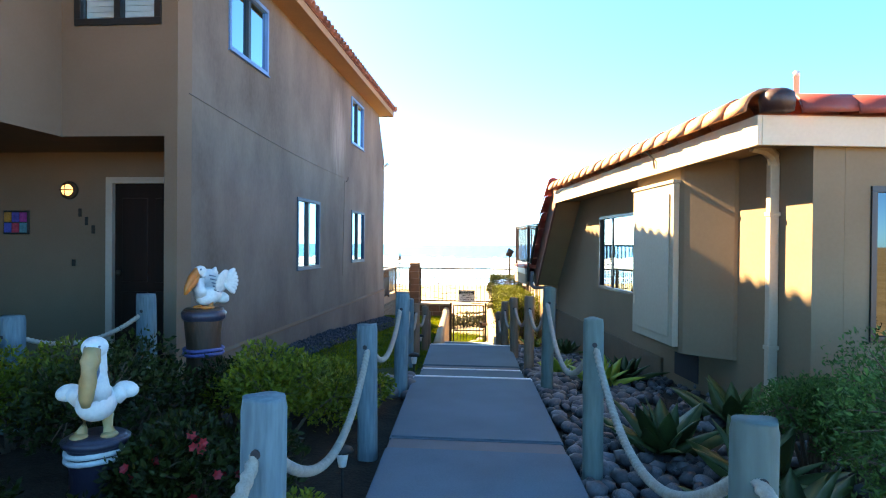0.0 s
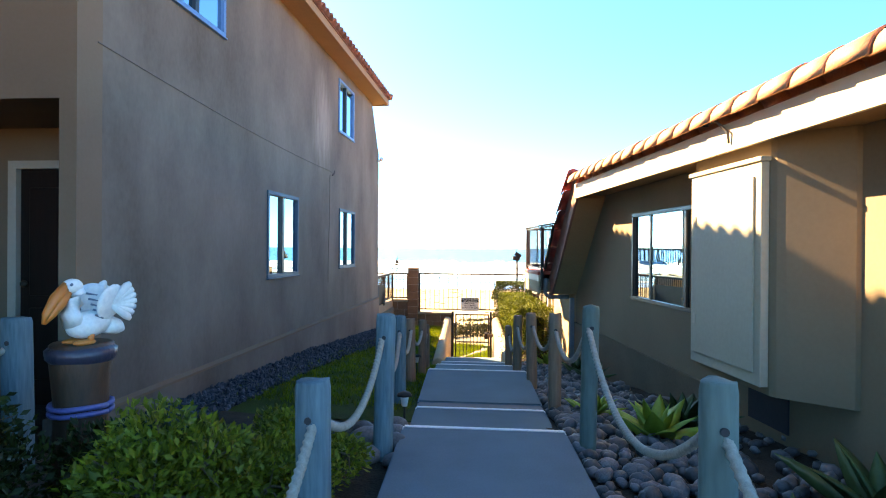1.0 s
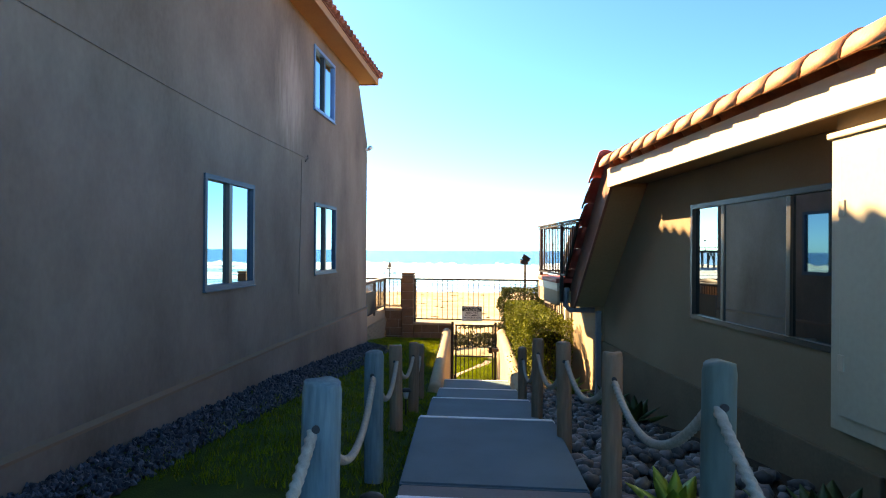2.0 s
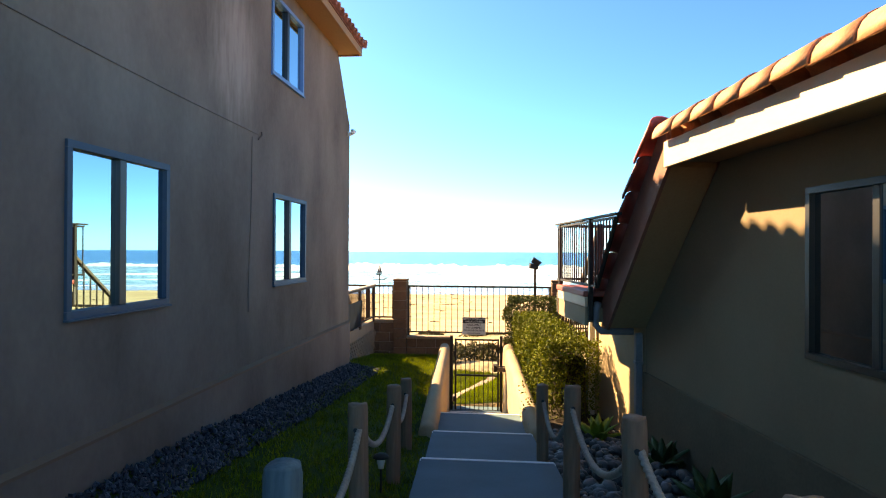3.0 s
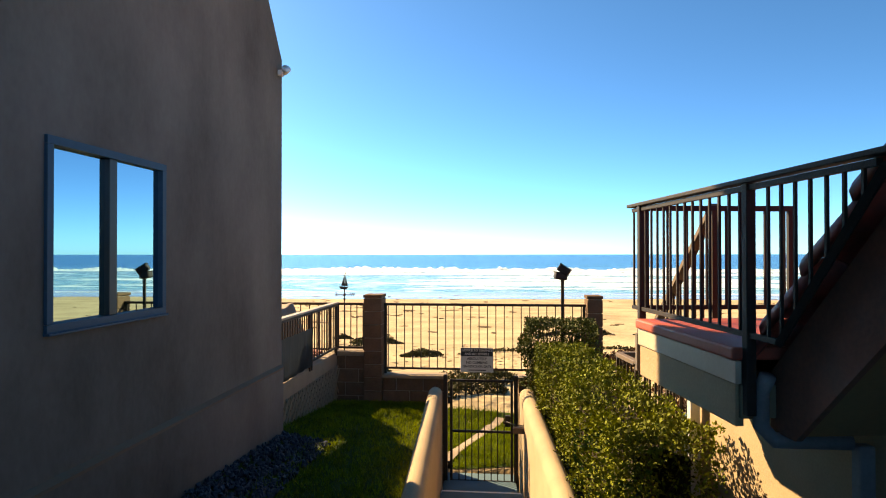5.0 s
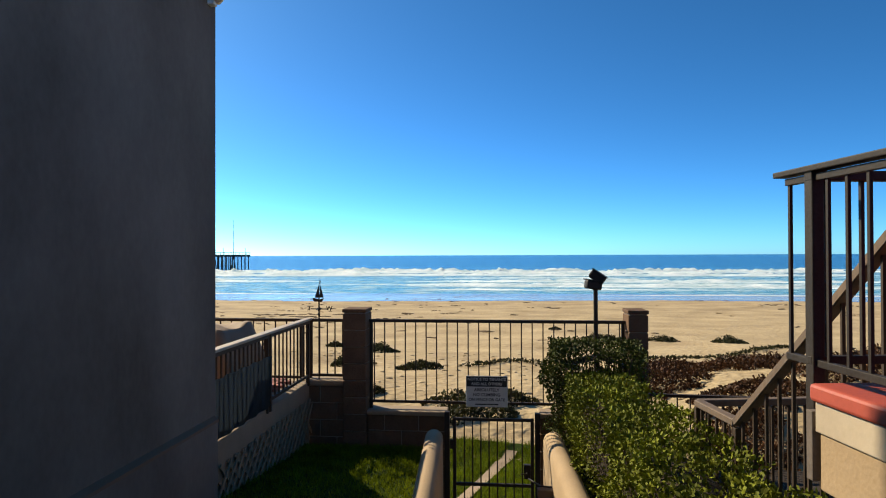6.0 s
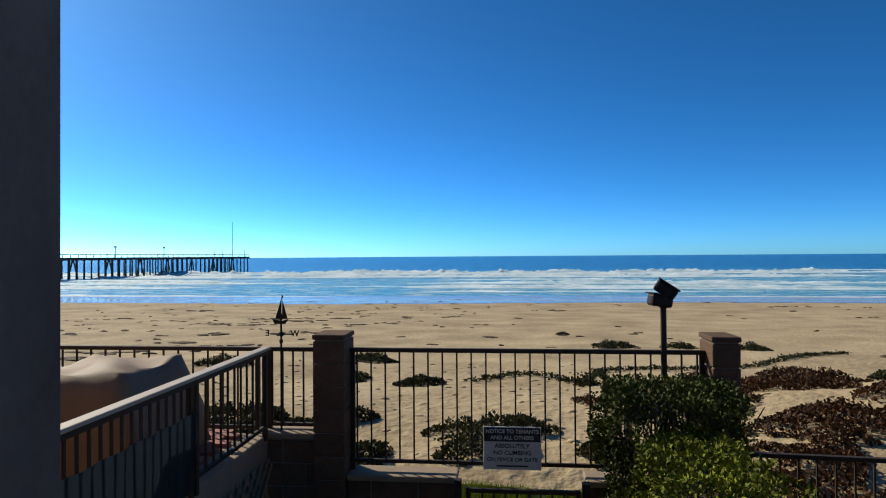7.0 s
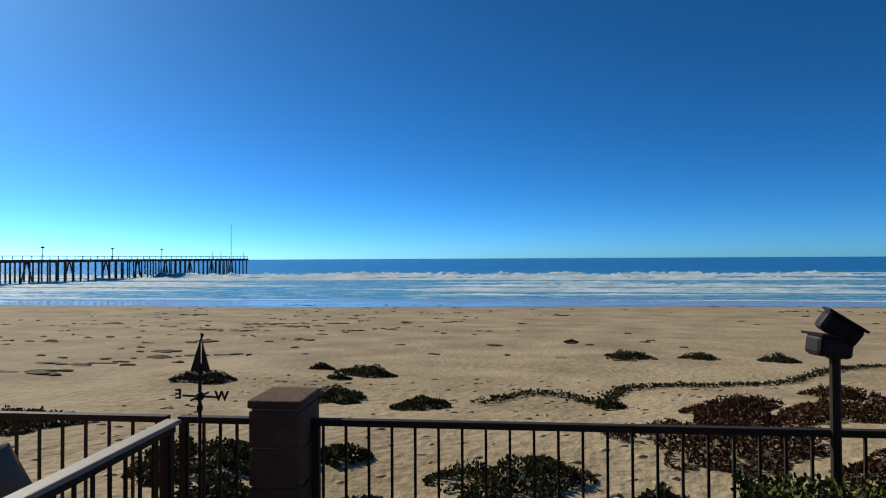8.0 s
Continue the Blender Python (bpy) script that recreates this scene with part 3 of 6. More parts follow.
gate()
thing("gate_post", boxed(GX0 - 0.09, GX0 - 0.035, GY - 0.03, GY + 0.03, -1.7, -0.16, 0.005), IRON, "black square iron gate post", "post", "gate posts")
thing("gate_post", boxed(GX1 + 0.012, GX1 + 0.067, GY - 0.03, GY + 0.03, -1.7, -0.16, 0.005), IRON, "black square iron gate post", "post", "gate posts")
br = thing("latch_bracket", None, None, "brown wooden latch block on the stair wall", "bracket", m=pose(-0.36, 16.2, -0.62))
part("block", boxed(-0.13, 0.02, -0.04, 0.04, -0.035, 0.035, 0.006), WOOD, br)
part("rod", tube(bmesh.new(), [(-0.2, 0.25, 0.03), (-0.1, 0.02, 0.05), (0.0, -0.02, 0.06)], 0.008), IRON, br)

BY = 17.42


def block_wall(name, x0, x1, z0, z1, caps=True):
    """Courses of split-face block with recessed joints and a cap."""
    wl = thing(name, boxed(x0 + 0.01, x1 - 0.01, BY + 0.012, BY + 0.19, z0, z1 - 0.004), MORTAR, "brown split-face block wall with a pale cap", "wall", kind="structure")
    L, H, z, row = 0.39, 0.193, z0, 0
    while z < z1 - 0.05:
        top = min(z + H, z1)
        x = x0 - (L / 2 if row % 2 else 0)
        while x < x1:
            a, b = max(x, x0), min(x + L, x1)
            if b - a > 0.05:
                part("block", boxed(a + 0.005, b - 0.005, BY, BY + 0.2, z + 0.005, top - 0.005, 0.008), BLOCK, wl)
            x += L
        z, row = z + H, row + 1
    if caps:
        part("cap", boxed(x0 - 0.004, x1 + 0.004, BY - 0.03, BY + 0.23, z1, z1 + 0.05, 0.012), CAP, wl, "tan stucco wall cap")
    return wl


def column(x, z0, z1, w=0.31):
    c = thing("block_column", boxed(x - w / 2 + 0.012, x + w / 2 - 0.012, BY - 0.045, BY + 0.245, z0, z1 - 0.01), MORTAR, "brown stacked block fence column", "column", "fence columns")
    z = z0
    while z < z1 - 0.1:
        part("block", boxed(x - w / 2, x + w / 2, BY - 0.06, BY + 0.26, z + 0.004, min(z + 0.19, z1) - 0.004, 0.01), BLOCK, c)
        z += 0.19
    part("cap", boxed(x - w / 2 - 0.006, x + w / 2 + 0.006, BY - 0.066, BY + 0.266, z1 - 0.012, z1 + 0.03, 0.01), BLOCK, c)
    return c


CL, CR, WL, WR = -2.47, 0.665, 0.265, 0.21     # the two fence columns and their widths
block_wall("block_wall_west", CL + WL / 2 + 0.005, GX0 - 0.09, -1.8, -0.27)
block_wall("block_wall_patio", -3.08, CL - WL / 2 - 0.005, -1.5, 0.06)
block_wall("block_wall_east", GX1 + 0.075, CR - WR / 2 - 0.005, -1.8, -0.27)
column(CL, -1.4, 0.90, WL)
column(CR, -1.4, 0.90, WR)


def fence(name, p, q, z0, z1, n, label, mate, thick=0.0065, mid=0.0):
    """Pickets between two points, with a top and a bottom rail and end posts."""
    p, q = Vector((*p, 0)), Vector((*q, 0))
    d = q - p
    L = d.length
    f = thing(name, None, None, label, "fence" if "fence" in name else "railing", m=pose(p.x, p.y, 0, 0, 0, math.degrees(math.atan2(d.y, d.x))))
    part("top_rail", boxed(0, L, -0.022, 0.022, z1 - 0.035, z1, 0.004), mate, f)
    part("bottom_rail", boxed(0, L, -0.014, 0.014, z0, z0 + 0.03, 0.003), mate, f)
    pk = finish(boxed(-thick, thick, -thick, thick, z0 + 0.03, z1 - 0.035), "picket", mate)
    for i in range(n):
        part("picket", pk, None, f, m=pose(L * (i + 0.5) / n, 0, 0))
    pb = finish(boxed(-0.018, 0.018, -0.018, 0.018, z0 - 0.1, z1 - 0.002, 0.003), "post", mate)
    part("post", pb, None, f, m=pose(0.024, 0, 0))
    part("post", pb, None, f, m=pose(L - 0.024, 0, 0))
    return f


FY = BY + 0.12
fence("iron_fence", (CL + WL / 2 + 0.002, FY), (CR - WR / 2 - 0.002, FY), -0.16, 0.80, 24, "dark iron picket fence above the block wall", BRONZE)
fence("iron_fence", (-3.06, FY), (CL - WL / 2 - 0.002, FY), 0.13, 0.80, 5, "dark iron picket fence beside the patio", BRONZE)
fence("iron_fence", (-8.5, FY), (-3.12, FY), 0.10, 0.80, 40, "dark iron picket fence along the patio", BRONZE)
fence("iron_fence", (CR + WR / 2 + 0.002, FY), (4.8, FY - 0.3), -1.05, 0.0, 30, "low dark iron fence beside the dunes", BRONZE)
fence("iron_fence", (4.85, FY - 0.3), (9.0, FY - 0.6), -1.05, 0.0, 30, "low dark iron fence beside the dunes", BRONZE)


# ---- two-storey house ----
house_w = thing("two_storey_house", None, None, "two-storey taupe stucco house with a brown tile roof", "house")


def wall_with_holes(axis, plane, thick, u0, u1, z0, z1, holes, topcut=None):
    """A wall in the plane axis = plane, thick to the minus side, from u0 to u1, with rectangular openings (u, u, z, z)."""
    us = sorted({u0, u1, *[h[0] for h in holes], *[h[1] for h in holes]})
    zs = sorted({z0, z1, *[h[2] for h in holes], *[h[3] for h in holes]})
    bm = bmesh.new()
    for a, b in zip(us, us[1:]):
        for c, d in zip(zs, zs[1:]):
            um, zm = (a + b) / 2, (c + d) / 2
            if any(h[0] < um < h[1] and h[2] < zm < h[3] for h in holes):
                continue
            if axis == "x":
                box(bm, plane - thick, plane, a, b, c, d)
            else:
                box(bm, a, b, plane, plane + thick, c, d)
    bmesh.ops.remove_doubles(bm, verts=bm.verts[:], dist=0.0005)
    inner = [f for f in bm.faces if len(f.verts) == 4]
    seen = {}
    for f in inner:
        key = tuple(round(c, 3) for c in f.calc_center_median())
        seen.setdefault(key, []).append(f)
    bmesh.ops.delete(bm, geom=[f for fs in seen.values() if len(fs) > 1 for f in fs], context="FACES_ONLY")
    return bm


W1 = (8.43, 9.50, 1.10, 2.13)      # y, y, z, z of the windows in the long wall
W2 = (11.57, 12.65, 1.12, 2.12)
U1 = (6.25, 7.32, 3.50, 4.30)
U2 = (11.5, 12.53, 3.39, 4.28)
YN, YF = 5.25, 14.85
lw = wall_with_holes("x", HX, 0.25, YN + 0.2505, 14.15, -1.0, 4.62, [W1, W2, U1, U2])
prism(lw, [(14.15, -1.0), (YF, -1.0), (YF, 3.52), (14.15, 4.44)], "x", HX - 0.25, HX)
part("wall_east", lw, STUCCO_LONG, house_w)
part("foundation_ledge", prism(bmesh.new(), [(HX - 0.05, 0.34), (HX + 0.035, 0.34), (HX + 0.035, 0.36), (HX - 0.002, 0.385), (HX - 0.05, 0.385)], "y", YN + 0.02, YF - 0.02), STUCCO, house_w, "stucco ledge along the foundation line")
part("foundation", boxed(HX - 0.24, HX + 0.028, YN + 0.02, YF - 0.02, -1.0, 0.342), STUCCO_LONG, house_w)
part("wall_seaward", boxed(-9, HX - 0.252, YF - 0.25, YF, -1.0, 3.6), STUCCO, house_w)
part("wall_seaward_upper", boxed(-9, HX - 0.252, 13.9, 14.15, 3.6, 4.6), STUCCO, house_w)


def window_e(y0, y1, z0, z1, frame_mat, label, split=0.5, lining=None):
    """A sliding window set in the long wall: frame, meeting stile, panes, sill."""
    w = thing("window", None, None, label, "window", m=pose(HX, 0, 0), kind="structure")
    t = 0.045
    fr = bmesh.new()
    for a in ((y0, y1, z0, z0 + t), (y0, y1, z1 - t, z1), (y0, y0 + t, z0 + t, z1 - t), (y1 - t, y1, z0 + t, z1 - t)):
        box(fr, -0.06, 0.018, a[0] + 0.001, a[1] - 0.001, a[2] + 0.001, a[3] - 0.001)
    part("window_frame", fr, frame_mat, w)
    ym = y0 + (y1 - y0) * split
    part("meeting_stile", boxed(-0.045, 0.004, ym - 0.035, ym + 0.035, z0 + t, z1 - t, 0.003), FRAME_D, w, "dark meeting stile")
    part("pane", boxed(-0.035, -0.029, y0 + t, ym - 0.034, z0 + t, z1 - t), GLASS, w)
    part("pane", boxed(-0.022, -0.016, ym + 0.034, y1 - t, z0 + t, z1 - t), GLASS, w)
    part("window_sill", boxed(-0.02, 0.035, y0 - 0.004, y1 + 0.004, z0 - 0.012, z0 + 0.002, 0.003), frame_mat, w)
    part("lining", boxed(-0.24, -0.2, y0, y1, z0, z1), DARK, w, "near-black sheet standing in for the unlit room")
    return w


window_e(*W1, FRAME_W, "pale-framed sliding window reflecting the sea in the long wall")
window_e(*W2, FRAME_W, "pale-framed sliding window reflecting the sea near the seaward corner")
window_e(*U1, FRAME_B, "blue-framed upper sliding window under the eave")
window_e(*U2, FRAME_B, "blue-framed upper sliding window near the seaward corner")

# roof: soffit, fascia, deck, rows of tiles
EX, EZ, RY0, RY1 = -2.56, 4.46, 2.4, 14.33
SL = 0.38
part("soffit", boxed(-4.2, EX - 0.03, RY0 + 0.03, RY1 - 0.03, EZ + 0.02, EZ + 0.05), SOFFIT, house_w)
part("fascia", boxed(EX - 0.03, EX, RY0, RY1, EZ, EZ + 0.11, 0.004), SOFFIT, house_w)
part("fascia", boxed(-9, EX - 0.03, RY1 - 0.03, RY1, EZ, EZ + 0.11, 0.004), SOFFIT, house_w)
rf = bmesh.new()
prism(rf, [(EX + 0.01, EZ + 0.112), (EX + 0.01, EZ + 0.135), (-8.2, EZ + 0.135 + SL * 5.65), (-8.2, EZ + 0.112 + SL * 5.65)], "y", RY0, RY1 + 0.01)
part("roof", rf, TILE_DARK, house_w)


def barrel(L, r0, r1, seg=7, th=0.016):
    """A tapered half-round roof tile along y, open below, with thickness."""
    bm = bmesh.new()
    rings = []
    for y, r in ((0, r0), (L, r1)):
        for rr in (r, r - th):
            rings.append([bm.verts.new((rr * math.cos(math.pi * k / seg), y, rr * math.sin(math.pi * k / seg))) for k in range(seg + 1)])
    o0, i0, o1, i1 = rings
    for k in range(seg):
        bm.faces.new((o0[k], o0[k + 1], o1[k + 1], o1[k]))
        bm.faces.new((i0[k + 1], i0[k], i1[k], i1[k + 1]))
        bm.faces.new((o0[k + 1], o0[k], i0[k], i0[k + 1]))
        bm.faces.new((o1[k], o1[k + 1], i1[k + 1], i1[k]))
    for k in (0, seg):
        bm.faces.new((o0[k], i0[k], i1[k], o1[k]))
    bmesh.ops.recalc_face_normals(bm, faces=bm.faces[:])
    return bm


rt = finish(barrel(0.36, 0.085, 0.075, 6), "roof_tile", TILE_DARK, True)
for i in range(66):
    y = RY0 + 0.09 + i * 0.18
    if y < RY1:
        for j in range(2):
            part("roof_tile", rt, None, house_w, m=pose(EX + 0.06 - 0.31 * j, y, EZ + 0.125 + SL * (0.31 * j - 0.06), 0, math.degrees(math.atan(SL)), 0) @ pose(0, 0, 0, 0, 0, 90))
rk = finish(barrel(0.4, 0.10, 0.09, 6), "rake_tile", TILE_DARK, True)
for i in range(14):
    part("rake_tile", rk, None, house_w, m=pose(EX + 0.05 - 0.36 * i, RY1 - 0.03, EZ + 0.14 + SL * 0.36 * i, 0, math.degrees(math.atan(SL)), 0) @ pose(0, 0, 0, 0, 0, 90))

# front: overhanging upper wall, recessed porch with the door
PX = -3.97
FWIN = (-3.84, -3.03, 3.40, 4.1)
fw = wall_with_holes("y", YN, 0.25, PX, HX, 2.42, 4.6, [FWIN])
part("wall_front_upper", fw, STUCCO, house_w)
part("wall_front_pier", boxed(HX - 0.12, HX, YN, YN + 0.25, -0.2, 2.4195), STUCCO, house_w)
part("wall_return", boxed(PX - 0.25, PX, 0.6, YN + 0.25, 2.42, 4.6), STUCCO, house_w)
part("wall_front_far", boxed(-9.0, PX - 0.252, 0.6, 0.85, -0.2, 4.6), STUCCO, house_w)
part("porch_ceiling", boxed(-9.0, HX - 0.26, YN + 0.252, 6.3, 2.44, 2.5), STUCCO, house_w)
part("porch_ceiling", boxed(-9.0, PX - 0.252, 0.86, YN + 0.25, 2.44, 2.5), STUCCO, house_w)
PYB = 6.3
DR = (-4.22, -3.30, 0.12, 2.15)
pb = wall_with_holes("y", PYB, 0.2, -9.0, HX - 0.255, -0.2, 2.44, [DR])
part("porch_wall", pb, STUCCO, house_w)
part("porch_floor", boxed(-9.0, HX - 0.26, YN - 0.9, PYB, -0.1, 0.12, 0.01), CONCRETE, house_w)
part("wall_back", boxed(-9.2, -9.0, 0.6, 14.85, -1.0, 4.6), STUCCO, house_w)
part("gable", prism(bmesh.new(), [(HX - 0.3, 4.58), (-8.2, 4.58), (-8.2, 6.6)], "y", YN + 0.3, YN + 0.5), STUCCO, house_w)
part("gable", prism(bmesh.new(), [(HX - 0.3, 4.6), (-8.2, 4.6), (-8.2, 6.6)], "y", 13.9, 14.15), STUCCO, house_w)
# unseen wall, added to keep light out of the porch
part("porch_light_block", boxed(-5.9, -5.7, 0.852, PYB, -0.2, 2.44), STUCCO, house_w)
part("roof_front", boxed(-9.0, PX, 0.5, YN + 0.2, 4.6, 4.7), SOFFIT, house_w)
wf = thing("window", None, None, "dark-framed upper window with pale blinds over the porch", "window", kind="structure", m=pose(0, YN, 0))
fb = bmesh.new()
x0, x1, z0, z1 = FWIN
for a in ((x0, x1, z0, z0 + 0.06), (x0, x1, z1 - 0.06, z1), (x0, x0 + 0.06, z0 + 0.06, z1 - 0.06), (x1 - 0.06, x1, z0 + 0.06, z1 - 0.06), ((x0 + x1) / 2 - 0.03, (x0 + x1) / 2 + 0.03, z0 + 0.06, z1 - 0.06)):
    box(fb, a[0] + 0.001, a[1] - 0.001, -0.02, 0.06, a[2] + 0.001, a[3] - 0.001)
part("window_frame", fb, FRAME_D, wf)
sl = finish(boxed(x0 + 0.06, x1 - 0.06, 0.07, 0.085, 0, 0.045), "slat", BLIND)
for i in range(13):
    part("slat", sl, None, wf, m=pose(0, 0, z0 + 0.05 + i * 0.05))
part("pane", boxed(x0 + 0.06, x1 - 0.06, 0.03, 0.034, z0 + 0.06, z1 - 0.06), glass_mat("window_glass", (0.93, 0.97, 0.97)), wf).visible_shadow = False
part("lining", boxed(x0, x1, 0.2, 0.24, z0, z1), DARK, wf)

dr = thing("door_1", None, None, "dark brown panelled wooden front door, closed", "door", kind="structure", m=pose(0, PYB, 0))
x0, x1, z0, z1 = DR
part("door_leaf", boxed(x0 + 0.045, x1 - 0.045, 0.03, 0.08, z0 + 0.01, z1 - 0.045, 0.004), DOOR, dr)
for zz in ((0.35, 0.95), (1.05, 1.95)):
    for xx in ((x0 + 0.13, (x0 + x1) / 2 - 0.04), ((x0 + x1) / 2 + 0.04, x1 - 0.13)):
        part("door_panel", boxed(xx[0], xx[1], 0.018, 0.034, zz[0], zz[1], 0.008), DOOR, dr)
tr = bmesh.new()
box(tr, x0 - 0.03, x0 + 0.045, -0.02, 0.1, z0, z1 + 0.02); box(tr, x1 - 0.045, x1 + 0.03, -0.02, 0.1, z0, z1 + 0.02); box(tr, x0 + 0.045, x1 - 0.045, -0.02, 0.1, z1 - 0.045, z1 + 0.02)
part("door_frame", tr, TRIM, dr, "pale painted door frame")
part("door_knob", ellipsoid(bmesh.new(), (x0 + 0.11, -0.01, 1.15), (0.03, 0.03, 0.03)), BRONZE, dr, smooth=True)

# cable along the wall and down
cb = bmesh.new()
pts = [(HX + 0.004, 5.45 + 5.7 * i / 24, 2.84 - 0.17 * i / 24 - 0.05 * math.sin(math.pi * i / 24)) for i in range(25)]
tube(cb, pts, 0.005, 6)
tube(cb, [(HX + 0.008, 11.0, 2.62), (HX + 0.008, 10.98, 1.9), (HX + 0.008, 10.93, 1.2), (HX + 0.008, 10.93, 0.9)], 0.004, 6)
tube(cb, [(HX + 0.008, 11.15, 2.62), (HX + 0.03, 11.18, 2.66), (HX + 0.03, 11.18, 2.70)], 0.012, 6)
thing("wall_cable", cb, CRACKM, "thin dark cable clipped along the stucco wall", "cable")

# ---- single-storey house, turned a little ----
HM = pose(2.03, 4.40, 0, 0, 0, 8.0)
house_e = thing("single_storey_house", None, None, "low tan stucco house with terracotta tile coping", "house", m=HM)
UE = 7.2
RW = (2.55, 4.66, 0.88, 1.89)
RWALL = wall_with_holes("x", 0.22, 0.22, 0.0, 5.70, -1.2, 2.3, [RW])
prism(RWALL, [(5.70, -1.2), (UE, -1.2), (UE, 0.74), (5.70, 2.2)], "x", 0.0, 0.22)
part("wall_west", RWALL, STUCCO_R, house_e)
# same wall in a lighter stucco, which paints in the strong sun here
part("wall_west_lower", boxed(0.0, 0.22, UE + 0.002, 8.95, -1.6, 0.86), STUCCO_CURB, house_e)
FWR = (0.40, 2.0, 0.85, 1.90)
fr_w = wall_with_holes("y", 0.0, 0.2, 0.222, 6.0, -0.6, 2.2, [FWR])
part("wall_front", fr_w, STUCCO_R, house_e)
part("wall_east", boxed(6.0, 6.2, -0.08, 8.95, -1.6, 2.3), STUCCO_R, house_e)
part("wall_sea_upper", boxed(0.222, 6.0, 7.0, 7.2, -0.5, 0.90), STUCCO_R, house_e)
part("wall_sea", boxed(0.222, 6.0, 8.75, 8.95, -1.6, 0.86), STUCCO_R, house_e)
OV = -0.43
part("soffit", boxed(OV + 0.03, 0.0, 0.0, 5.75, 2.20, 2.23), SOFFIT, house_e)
part("fascia", boxed(OV, OV + 0.03, -0.08, 5.73, 2.15, 2.345, 0.004), FASCIA, house_e)
part("fascia", boxed(OV + 0.032, 6.0, -0.08, -0.05, 2.15, 2.345, 0.004), FASCIA, house_e)
part("roof", boxed(OV + 0.03, 6.0, -0.05, 5.73, 2.30, 2.36), TILE_DARK, house_e)
tl = finish(barrel(0.335, 0.152, 0.136, 10, 0.022), "coping_tile", TILE, True)
for i in range(19):
    part("coping_tile", tl, None, house_e, m=pose(OV + 0.045, -0.1 + i * 0.305, 2.365 + 0.003 * (i % 2), 0.7, (i * 37 % 7 - 3) * 0.5, (i * 53 % 5 - 2) * 0.4))
tr2 = finish(barrel(0.42, 0.15, 0.135, 9, 0.02), "coping_tile", TILE_RED, True)
for i in range(14):
    part("coping_tile", tr2, None, house_e, "red glazed coping tile", m=pose(OV + 0.25 + i * 0.38, -0.02, 2.35, 0, 0, -90) @ pose(0, 0, 0, 2.4, 0, 0))
part("corner_tile", lathe(bmesh.new(), [(0.10, 2.36), (0.11, 2.44), (0.10, 2.475), (0.065, 2.50), (0.02, 2.508)], 14, pose(OV + 0.11, -0.11, 0)), mat("dark_glazed_tile", (0.05, 0.018, 0.015), (0.03, 0.012, 0.01), 0.5, 6, 50, 0.2), house_e, "dark glazed corner coping tile", smooth=True)
# sloping tiled roof down to the deck
m0, m1 = (5.73, 2.33), (7.35, 0.78)
# tan side board given the dark tile colour to stand in for its shadow
part("slope_side", prism(bmesh.new(), [(5.73, 2.345), (5.73, 2.15), (7.2, 0.72), (7.38, 0.72), (7.38, 0.98), (5.80, 2.52)], "x", OV + 0.03, OV + 0.06), TILE_DARK, house_e)
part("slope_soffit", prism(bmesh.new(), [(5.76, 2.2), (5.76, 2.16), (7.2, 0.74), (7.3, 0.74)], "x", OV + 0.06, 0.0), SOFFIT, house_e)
part("slope_deck", prism(bmesh.new(), [(5.73, 2.54), (7.38, 0.97), (7.38, 0.76), (5.73, 2.28)], "x", OV + 0.061, 6.0), TILE_DARK, house_e)
ang = math.degrees(math.atan2(m1[1] - m0[1], m1[0] - m0[0]))
st = finish(barrel(0.42, 0.095, 0.115, 7, 0.018), "roof_tile", TILE_RED, True)
for c in range(10):
    for r in range(6):
        u = 5.80 + r * 0.28
        part("roof_tile", st, None, house_e, m=pose(OV + 0.02 + c * 0.26, u, 2.55 - (u - 5.73) * 0.957 + 0.02, ang + 4, 0, 0))
# deck over the lower storey
DZ = 1.06
part("deck_slab", boxed(-0.56, 4.5, 7.34, 8.53, DZ - 0.28, DZ - 0.13, 0.004), STUCCO_R, house_e)
part("deck_floor", boxed(-0.60, 4.5, 7.34, 8.56, DZ - 0.02, DZ + 0.04, 0.012), DECK_RED, house_e, "red coated deck floor")
part("deck_trim", boxed(-0.585, -0.555, 7.34, 8.55, DZ - 0.125, DZ - 0.022, 0.005), PIPE, house_e, "pale painted board under the deck edge")
part("deck_trim", boxed(-0.553, 4.5, 8.52, 8.55, DZ - 0.125, DZ - 0.022, 0.005), PIPE, house_e, "pale painted board under the deck edge")
part("deck_fascia", boxed(-0.575, -0.535, 7.36, 8.54, DZ - 0.32, DZ - 0.127, 0.006), STUCCO_CURB, house_e)
part("deck_fascia", boxed(-0.533, 4.5, 8.50, 8.54, DZ - 0.32, DZ - 0.127, 0.006), STUCCO_CURB, house_e)
hp = lambda u, v: (HM @ Vector((v, u, 0)))[:2]
RT = 1.855                              # top of the deck rail


